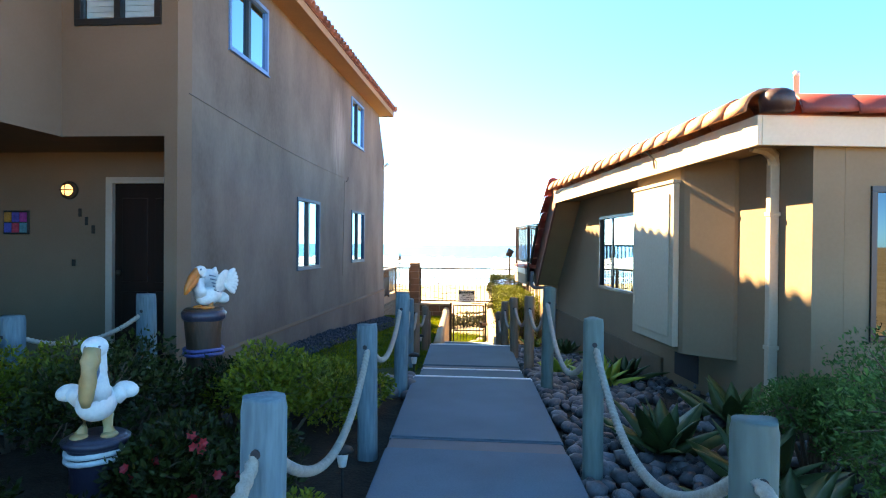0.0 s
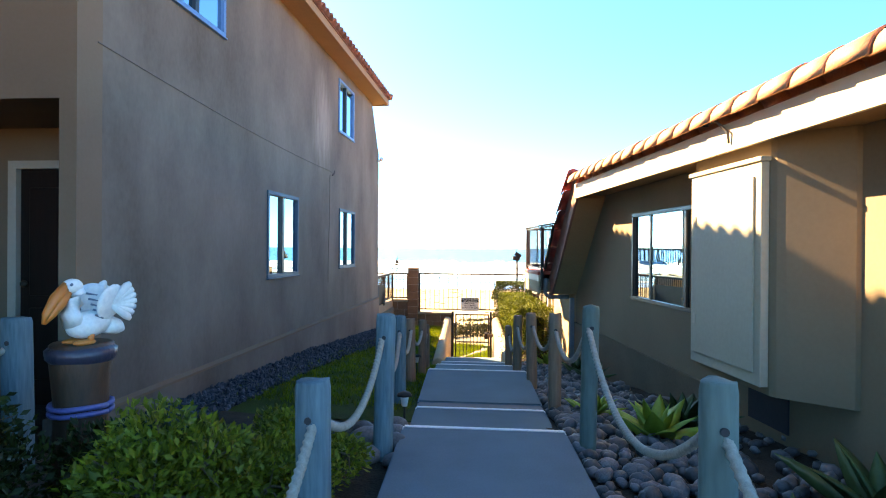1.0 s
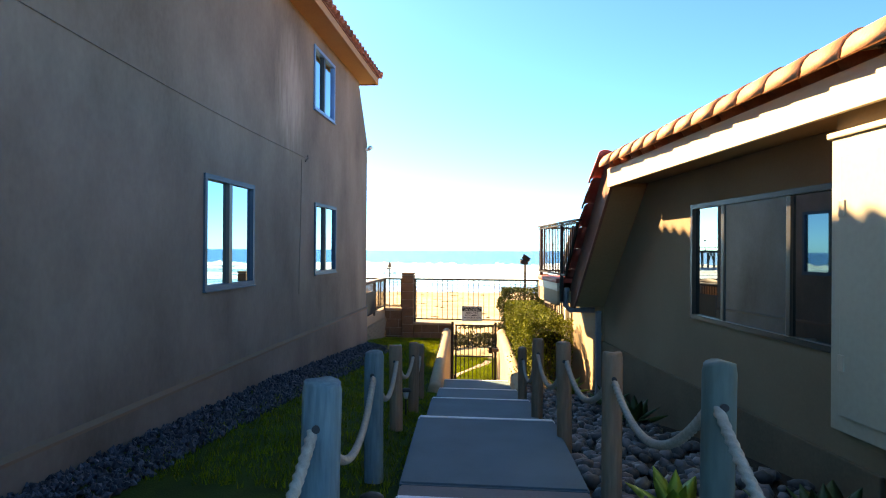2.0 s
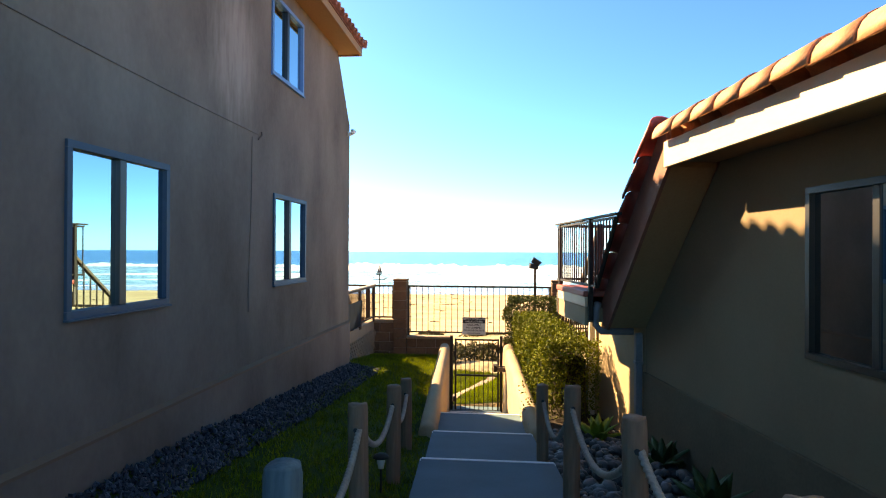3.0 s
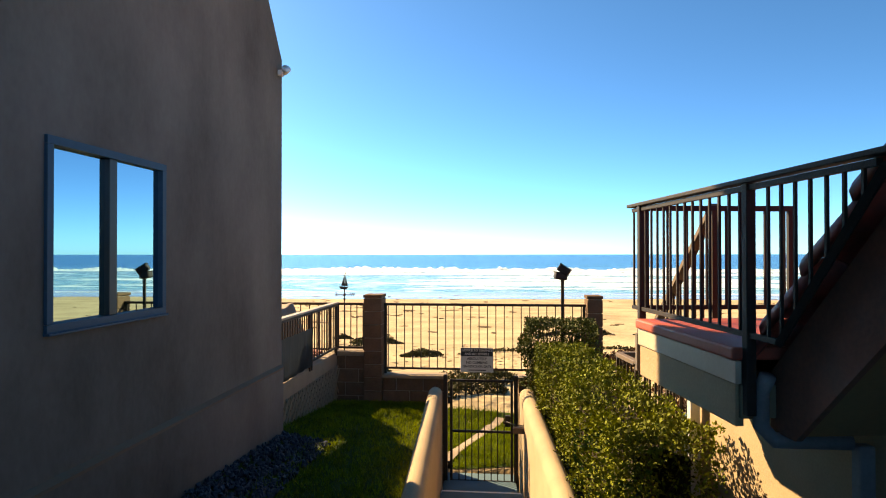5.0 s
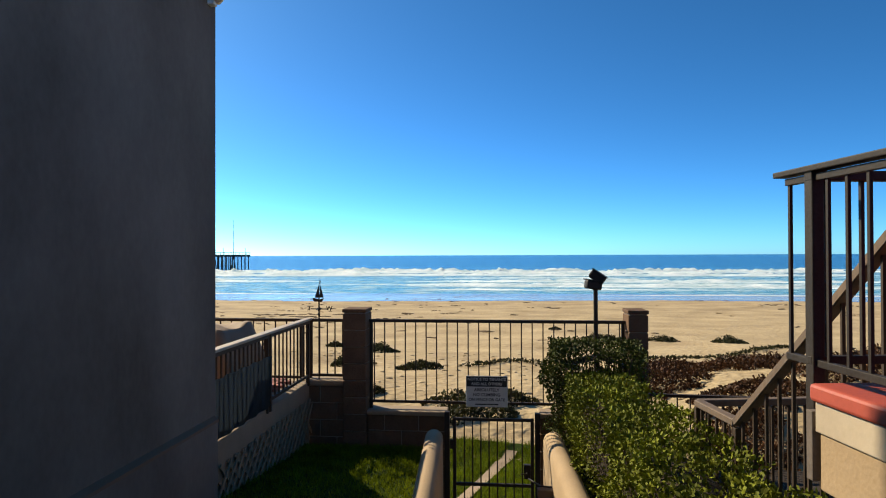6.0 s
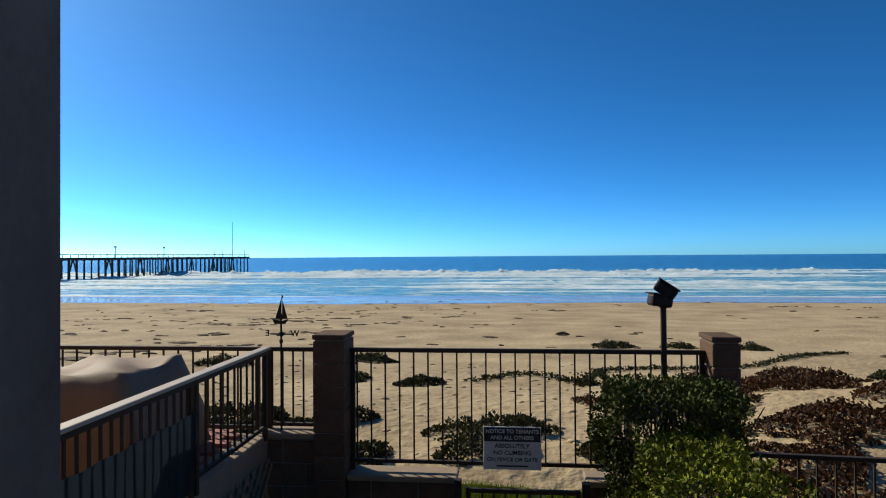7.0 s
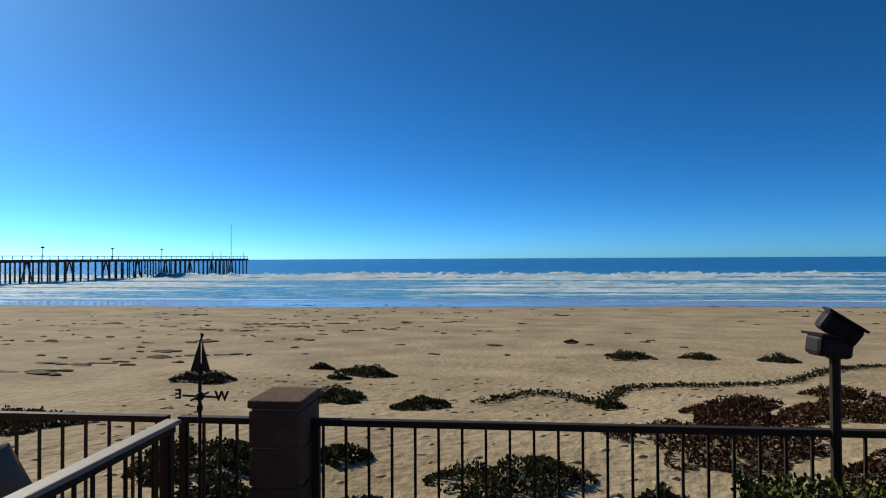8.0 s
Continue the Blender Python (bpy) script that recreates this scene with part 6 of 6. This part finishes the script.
# ---- pelican statues ----
def pelican(name, m, raised, label):
    """One carved painted bird, in one mesh with painted zones, facing -y."""
    bm = bmesh.new()

    def add(i, fn):
        old = set(bm.faces)
        fn()
        for f in bm.faces:
            if f not in old:
                f.material_index = i
                f.smooth = True
    foot = 3 if raised else 2
    if raised:
        add(0, lambda: ellipsoid(bm, (0, 0.01, 0.10), (0.075, 0.115, 0.07), pose(0, 0, 0, 12), sub=3))
        add(0, lambda: tube(bm, [(0, -0.06, 0.11), (0, -0.085, 0.16), (0, -0.06, 0.215), (0, -0.045, 0.255), (0, -0.065, 0.29)], [0.055, 0.046, 0.04, 0.036, 0.034], 12))
        add(0, lambda: ellipsoid(bm, (0, -0.075, 0.295), (0.04, 0.05, 0.038), sub=3))
        add(3, lambda: tube(bm, [(0, -0.10, 0.30), (0, -0.155, 0.24), (0, -0.20, 0.165), (0, -0.215, 0.12)], [0.026, 0.028, 0.019, 0.007], 10))
        add(3, lambda: tube(bm, [(0, -0.095, 0.275), (0, -0.135, 0.215), (0, -0.18, 0.155), (0, -0.205, 0.12)], [0.022, 0.030, 0.018, 0.005], 10))
        add(0, lambda: tube(bm, [(0, 0.10, 0.09), (0, 0.17, 0.065), (0, 0.20, 0.05)], [0.05, 0.04, 0.012], 8))
        for s in (-1, 1):
            add(1, lambda: ellipsoid(bm, (s * 0.036, -0.10, 0.305), (0.008, 0.009, 0.009), sub=1))
            add(0, lambda: ellipsoid(bm, (s * 0.075, 0.075, 0.21), (0.022, 0.085, 0.095), pose(0, 0, 0, -18, s * 14, s * 16), sub=3))
            for q in range(7):
                w = q / 6
                add(0, lambda: tube(bm, [(s * 0.08, 0.08, 0.20), (s * 0.10, 0.15 + 0.025 * math.sin(3.1 * w), 0.29 - 0.16 * w), (s * 0.105, 0.165 + 0.035 * math.sin(3.1 * w), 0.305 - 0.19 * w)], [0.024, 0.022, 0.012], 6))
            for q in range(5):
                add(1, lambda: tube(bm, [(s * 0.055, -0.04 + 0.012 * q, 0.26 - 0.028 * q), (s * 0.085, 0.0 + 0.008 * q, 0.25 - 0.03 * q)], [0.006, 0.003], 5))
            add(foot, lambda: ellipsoid(bm, (s * 0.045, -0.04, 0.014), (0.034, 0.06, 0.016), sub=2))
            add(foot, lambda: tube(bm, [(s * 0.04, 0.0, 0.06), (s * 0.045, -0.01, 0.01)], 0.016, 7))
    else:
        add(0, lambda: ellipsoid(bm, (0, 0.0, 0.155), (0.088, 0.10, 0.085), pose(0, 0, 0, 15), sub=3))
        add(0, lambda: tube(bm, [(0, -0.02, 0.18), (0, -0.04, 0.24), (0, -0.03, 0.31), (0, -0.02, 0.37), (0, -0.035, 0.41)], [0.075, 0.062, 0.05, 0.046, 0.046], 14))
        add(0, lambda: ellipsoid(bm, (0, -0.04, 0.415), (0.056, 0.062, 0.05), sub=3))
        add(2, lambda: tube(bm, [(0.0, -0.088, 0.415), (-0.004, -0.112, 0.36), (-0.010, -0.125, 0.28), (-0.016, -0.132, 0.20), (-0.018, -0.125, 0.165)], [0.036, 0.042, 0.037, 0.030, 0.018], 12))
        add(1, lambda: tube(bm, [(0.018, -0.085, 0.37), (0.018, -0.10, 0.31), (0.014, -0.108, 0.26)], [0.008, 0.014, 0.005], 7))
        add(0, lambda: tube(bm, [(0, 0.08, 0.13), (0, 0.13, 0.10), (0, 0.15, 0.09)], [0.05, 0.035, 0.012], 8))
        for s in (-1, 1):
            add(1, lambda: ellipsoid(bm, (s * 0.028, -0.092, 0.425), (0.006, 0.006, 0.006), sub=1))
            add(0, lambda: ellipsoid(bm, (s * 0.12, 0.03, 0.20), (0.055, 0.035, 0.04), pose(0, 0, 0, 0, s * 14), sub=3))
            add(0, lambda: tube(bm, [(s * 0.07, 0.02, 0.17), (s * 0.12, 0.03, 0.205)], [0.045, 0.035], 9))
            add(foot, lambda: tube(bm, [(s * 0.045, 0.0, 0.10), (s * 0.05, -0.01, 0.04), (s * 0.06, -0.03, 0.01)], [0.026, 0.020, 0.030], 8))
            add(foot, lambda: ellipsoid(bm, (s * 0.062, -0.045, 0.012), (0.038, 0.05, 0.016), sub=2))
    me = bpy.data.meshes.new(name)
    bm.normal_update()
    bm.to_mesh(me)
    bm.free()
    for q in (PEL_W, PEL_GREY, BILL, BILL_R):
        me.materials.append(q)
    ob = new(name, me)
    ob.matrix_world = m
    return tagged(ob, label, "statue")


def piling(x, y, z0, z1, r, wood, rope, label, wrap=0.36, m_rot=0):
    p = thing("piling", None, None, label, "piling", "statue pilings", m=pose(x, y, z0, 0, 0, m_rot))
    h = z1 - z0
    bm = lathe(bmesh.new(), [(r * 1.05, 0), (r * 0.98, h * 0.35), (r * 0.92, h * 0.62), (r * 1.0, h * 0.8), (r * 1.12, h * 0.93), (r * 1.10, h - 0.008), (r * 0.98, h)], 18)
    for v in bm.verts:
        v.co.xy *= 1 + 0.07 * noise.noise((v.co.x * 9, v.co.y * 9, v.co.z * 4))
    part("log", bm, wood, p, smooth=True)
    part("rim", lathe(bmesh.new(), [(r * 0.9, h * 0.86), (r * 1.2, h * 0.91), (r * 1.24, h * 0.96), (r * 1.05, h - 0.012)], 18), PILING_D, p, "dark glossy rim", smooth=True)
    for k in range(2):
        pts = [(r * 1.05 * math.cos(a * 0.3927), r * 1.05 * math.sin(a * 0.3927), h * wrap + 0.03 * k + 0.004 * math.sin(a)) for a in range(17)]
        part("rope_wrap", tube(bmesh.new(), pts, 0.013, 7), rope, p, smooth=True)
    return p


piling(-1.86, 2.72, 0.15, 0.615, 0.115, PILING_D, PEL_W, "dark glossy carved piling wrapped with pale rope", 0.78)
pelican("pelican_statue", pose(-1.86, 2.72, 0.605, 0, 0, 24) @ Matrix.Scale(0.98, 4), False, "painted white pelican statue with a tan bill on a piling")
piling(-2.16, 4.32, 0.2, 1.015, 0.125, PILING, ROPE_BLUE, "brown carved piling wrapped with blue rope", 0.60)
pelican("pelican_statue", pose(-2.12, 4.30, 1.01, 0, 0, -22) @ Matrix.Scale(0.93, 4), True, "painted white pelican statue with an orange bill on a brown piling")

# ---- porch details ----
wl = thing("wall_lamp", None, None, "round caged wall lamp glowing warmly on the porch wall", "lamp", m=pose(-4.67, PYB - 0.002, 2.03))
part("backplate", lathe(bmesh.new(), [(0.10, 0), (0.10, 0.02), (0.085, 0.035)], 20, pose(0, 0, 0, 90)), BRONZE, wl, smooth=True)
part("bulb", ellipsoid(bmesh.new(), (0, -0.045, 0), (0.062, 0.04, 0.062), sub=3), GLOW, wl, "glowing warm bulb", smooth=True)
part("cage", tube(bmesh.new(), [(-0.085, -0.02, 0), (-0.05, -0.085, 0), (0.05, -0.085, 0), (0.085, -0.02, 0)], 0.006), BRONZE, wl)
part("cage", tube(bmesh.new(), [(0, -0.02, -0.085), (0, -0.085, -0.05), (0, -0.085, 0.05), (0, -0.02, 0.085)], 0.006), BRONZE, wl)
for k in range(3):
    thing("number_bar", boxed(-0.018, 0.018, -0.012, -0.002, -0.045, 0.045, 0.004), IRON, "small dark metal number plate bar on the porch wall", "number plate", "porch number bars", m=pose(-4.55 + 0.075 * k, PYB, 1.79 - 0.09 * k))
tp = thing("ceramic_panel", boxed(-0.15, 0.15, -0.02, -0.002, -0.13, 0.13, 0.006), FRAME_D, "colourful framed ceramic panel on the porch wall", "wall art", m=pose(-5.28, PYB, 1.68))
for k, c in enumerate(((0.05, 0.10, 0.45), (0.45, 0.06, 0.10), (0.05, 0.25, 0.30), (0.40, 0.22, 0.05), (0.08, 0.08, 0.35), (0.35, 0.05, 0.25))):
    part("tile", boxed(-0.135 + 0.09 * (k % 3), -0.05 + 0.09 * (k % 3), -0.026, -0.0205, -0.11 + 0.115 * (k // 3), -0.005 + 0.115 * (k // 3), 0.003), mat("ceramic_glaze", c, tuple(q * 0.5 for q in c), 0.2, 22, 60, 0.1), tp)
bell = thing("door_bell", boxed(-0.02, 0.02, -0.015, -0.002, -0.035, 0.035, 0.004), IRON, "small dark door bell on the porch wall", "door bell", m=pose(-4.62, PYB, 1.25))
ch = thing("porch_planter", lathe(bmesh.new(), [(0.13, 0), (0.17, 0.25), (0.19, 0.28), (0.17, 0.28), (0.15, 0.22)], 16, pose(-4.3, 5.2, 0.12)), PILING_D, "dark round planter standing on the porch floor", "planter", smooth=True)

# ---- little solar lights in the bed ----
def path_light(x, y):
    s = thing("path_light", None, None, "small white garden path light among the plants", "lamp", "path lights", m=pose(x, y, ground_z(x, y)))
    part("stake", lathe(bmesh.new(), [(0.008, 0), (0.008, 0.17)], 8), IRON, s)
    part("shade", lathe(bmesh.new(), [(0.02, 0.17), (0.032, 0.24), (0.034, 0.245)], 12), WHITE, s, smooth=True)
    part("cap", lathe(bmesh.new(), [(0.058, 0.245), (0.05, 0.262), (0.02, 0.275)], 12), IRON, s, smooth=True)


path_light(-0.82, 3.1)
path_light(-0.86, 5.95)
path_light(-1.25, 9.4)

# ---- stair from the deck, with its handrail turning round a landing ----
hr = thing("stair_railing", None, None, "brown timber handrail with iron balusters beside the deck stair", "railing")
HT, HA, HL, HE = Vector((0.80, 12.95, 1.84)), Vector((0.60, 14.40, 0.53)), Vector((0.53, 14.91, 0.525)), Vector((2.6, 15.25, 0.525))


def hand_bar(p, q, w, h):
    """A flat board from p to q, its width level and its thickness upright."""
    bm = bmesh.new()
    d = (q - p).normalized()
    sd = d.cross(Vector((0, 0, 1))).normalized() * w / 2
    up = sd.cross(d).normalized() * h / 2
    ra, rb = ([bm.verts.new(c + k) for k in (sd + up, sd - up, -sd - up, -sd + up)] for c in (p, q))
    for i in range(4):
        bm.faces.new((ra[i], ra[(i + 1) % 4], rb[(i + 1) % 4], rb[i]))
    bm.faces.new(ra[::-1])
    bm.faces.new(rb)
    bmesh.ops.recalc_face_normals(bm, faces=bm.faces[:])
    bmesh.ops.bevel(bm, geom=bm.edges[:], offset=0.006, segments=1, affect="EDGES")
    return bm


for p, q, n in ((HT, HA, 12), (HA, HL, 5), (HL, HE, 18)):
    part("handrail", hand_bar(p, q, 0.065, 0.045), WOOD, hr, "worn brown timber handrail")
    for i in range(n):
        c = p.lerp(q, (i + 0.5) / n)
        part("baluster", boxed(c.x - 0.008, c.x + 0.008, c.y - 0.008, c.y + 0.008, max(-0.86, c.z - 1.05), c.z - 0.03), BRONZE, hr)
for c in (HA, HL, HE):
    part("post", boxed(c.x - 0.022, c.x + 0.022, c.y - 0.022, c.y + 0.022, -0.88, c.z - 0.03, 0.003), BRONZE, hr)
part("post", boxed(HT.x - 0.03, HT.x + 0.03, HT.y - 0.03, HT.y + 0.03, 0.75, HT.z - 0.02, 0.004), BRONZE, hr)
stair = thing("deck_stair", None, None, "grey concrete steps going down from the deck to the terrace", "stairs", kind="structure")
for k in range(9):
    t_ = (k + 0.5) / 9
    y0 = 13.05 + 1.45 * k / 9
    z1 = 0.92 - 1.66 * t_
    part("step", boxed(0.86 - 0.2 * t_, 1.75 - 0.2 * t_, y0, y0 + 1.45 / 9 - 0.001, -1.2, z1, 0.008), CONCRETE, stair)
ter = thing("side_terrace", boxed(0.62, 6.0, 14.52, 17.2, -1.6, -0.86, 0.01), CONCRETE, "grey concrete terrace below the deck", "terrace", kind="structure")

# ---- pier ----
PA, PB = Vector((-124.0, 289.0)), Vector((-146.0, 120.0))
pier = thing("pier", None, None, "long dark timber pier on tall piles over the surf", "pier")
dv = PB - PA
PL = dv.length
pm = pose(PA.x, PA.y, 0, 0, 0, math.degrees(math.atan2(dv.y, dv.x)))
PZ = 1.75
part("deck", boxed(0, PL, -5, 5, PZ - 0.9, PZ, 0.05), PIER_WOOD, pier, m=pm)
for s in (-4.8, 4.8):
    part("rail", boxed(0, PL, s - 0.08, s + 0.08, PZ + 0.95, PZ + 1.1), PIER_WOOD, pier, m=pm)
rp = finish(boxed(-0.07, 0.07, -0.07, 0.07, PZ, PZ + 0.95), "rail_post", PIER_WOOD)
n = int(PL / 3)
pl0 = finish(lathe(bmesh.new(), [(0.28, SEA - 2), (0.24, PZ - 0.9)], 7), "pile", PIER_WOOD)
pl1 = finish(tube(bmesh.new(), [(2.2, 0, SEA - 1), (0.2, 0, PZ - 0.9)], 0.24, 6), "pile", PIER_WOOD)
pl2 = finish(tube(bmesh.new(), [(-2.2, 0, SEA - 1), (-0.2, 0, PZ - 0.9)], 0.24, 6), "pile", PIER_WOOD)
for i in range(n):
    part("rail_post", rp, None, pier, m=pm @ pose(i * 3.0 + 0.3, 4.8, 0))
for i in range(int(PL / 3.0)):
    for s in (-4.2, 4.2):
        part("pile", pl0, None, pier, m=pm @ pose(0.5 + i * 3.0, s, 0))
    if i % 5 == 2:
        part("pile", pl1, None, pier, m=pm @ pose(0.5 + i * 3.0, 0, 0))
        part("pile", pl2, None, pier, m=pm @ pose(0.5 + i * 3.0, 0, 0))
for u, h in ((2, 4.2), (12, 21), (20, 4), (26, 4)):
    part("pole", lathe(bmesh.new(), [(0.13, PZ), (0.07, PZ + h * 0.75)], 6), PIER_WOOD, pier, m=pm @ pose(u, 3.5, 0))
lpm = finish(lathe(bmesh.new(), [(0.12, PZ), (0.10, PZ + 3.6)], 6), "lamp_post", PIER_WOOD)
lph = finish(boxed(-0.55, 0.55, -0.15, 0.15, PZ + 3.3, PZ + 3.8, 0.1), "lamp_head", PIER_WOOD)
for u in (58, 82.5, 109.5, 124, 145, 160):
    a = part("lamp_post", lpm, None, pier, m=pm @ pose(u, 3.5, 0))
    part("lamp_head", lph, None, a)

# ---- gravel along the house and cobbles by the path ----
def stone_mesh(seed, sub):
    bm = bmesh.new()
    r = random.Random(seed)
    ellipsoid(bm, (0, 0, 0), (1, r.uniform(0.68, 0.9), r.uniform(0.5, 0.7)), sub=sub)
    for v in bm.verts:
        v.co *= 1 + 0.12 * noise.noise(v.co * 1.6 + Vector((seed * 3.3, 0, 0)))
    return bm


rnd = random.Random(77)
gv = bmesh.new()
for _ in range(6000):
    y = rnd.uniform(5.4, 14.8)
    x = HX + 0.04 + 0.50 * rnd.random()
    s = rnd.uniform(0.012, 0.036)
    mm = Matrix.LocRotScale((x, y, ground_z(x, y) + 0.01 + rnd.uniform(0, 0.02)), Euler((rnd.uniform(0, 6), rnd.uniform(0, 6), rnd.uniform(0, 6))), (s, s * rnd.uniform(0.6, 1), s * rnd.uniform(0.4, 0.8)))
    bmesh_v = [gv.verts.new(mm @ Vector(c)) for c in ((1, 0, 0), (-1, 0.2, 0), (0, 1, 0.1), (0.1, -1, 0), (0, 0.1, 1), (0, 0, -1))]
    for a, b, c in ((0, 2, 4), (2, 1, 4), (1, 3, 4), (3, 0, 4), (2, 0, 5), (1, 2, 5), (3, 1, 5), (0, 3, 5)):
        gv.faces.new((bmesh_v[a], bmesh_v[b], bmesh_v[c]))
tagged(part("gravel", gv, GRAVEL, None), "crushed blue-grey gravel strip along the house wall", "gravel", kind="stuff")

cob = thing("cobble_bed", None, None, "rounded grey river cobbles beside the path", "cobbles", kind="structure")
protos = [finish(stone_mesh(i, 2), "cobble", STONE, True) for i in range(6)]


def cobble_spot(y0, y1, spread):
    y = rnd.uniform(y0, y1)
    x = walk_x(y) + WH + 0.05 + spread * rnd.random() ** 1.3
    s = rnd.uniform(0.032, 0.078)
    return Matrix.LocRotScale((x, y, ground_z(x, y) + s * 0.35 + rnd.uniform(0, 0.03)), Euler((rnd.gauss(0, 0.3), rnd.gauss(0, 0.3), rnd.uniform(0, 6))), (s, s, s))


for i in range(300):
    part("cobble", protos[i % 6], None, cob, m=cobble_spot(2.6, 6.6, 0.85))
for i, (x, y, s) in enumerate([(-0.83, 5.35, 0.10), (-0.93, 5.15, 0.08), (-0.86, 5.6, 0.09), (-1.02, 5.45, 0.11), (-0.80, 5.1, 0.07), (-1.1, 5.7, 0.09), (-1.3, 5.6, 0.1), (-1.5, 5.8, 0.09), (-0.9, 5.85, 0.09)]):
    thing("boulder", protos[i % 6], None, "large smooth grey boulder at the edge of the lawn", "stone", "edge stones", m=Matrix.LocRotScale((x, y, ground_z(x, y) + s * 0.5), Euler((0, 0, i * 1.1)), (s, s, s * 1.1)))
lo = [stone_mesh(i, 1) for i in range(5)]
vv, ff = [], []
for i in range(1500):
    m_ = cobble_spot(6.4, 12.2, 1.0) if i < 800 else cobble_spot(2.2, 7.5, 1.6)
    src = lo[i % 5]
    src.verts.index_update()
    o = len(vv)
    vv.extend([(m_ @ v.co)[:] for v in src.verts])
    ff.extend([[o + v.index for v in f.verts] for f in src.faces])
for q in lo:
    q.free()
cm = bpy.data.meshes.new("cobbles")
cm.from_pydata(vv, [], ff)
for p_ in cm.polygons:
    p_.use_smooth = True
cm.materials.append(STONE)
tagged(new("cobbles", cm), "rounded grey river cobbles filling the bed", "cobbles", kind="stuff")
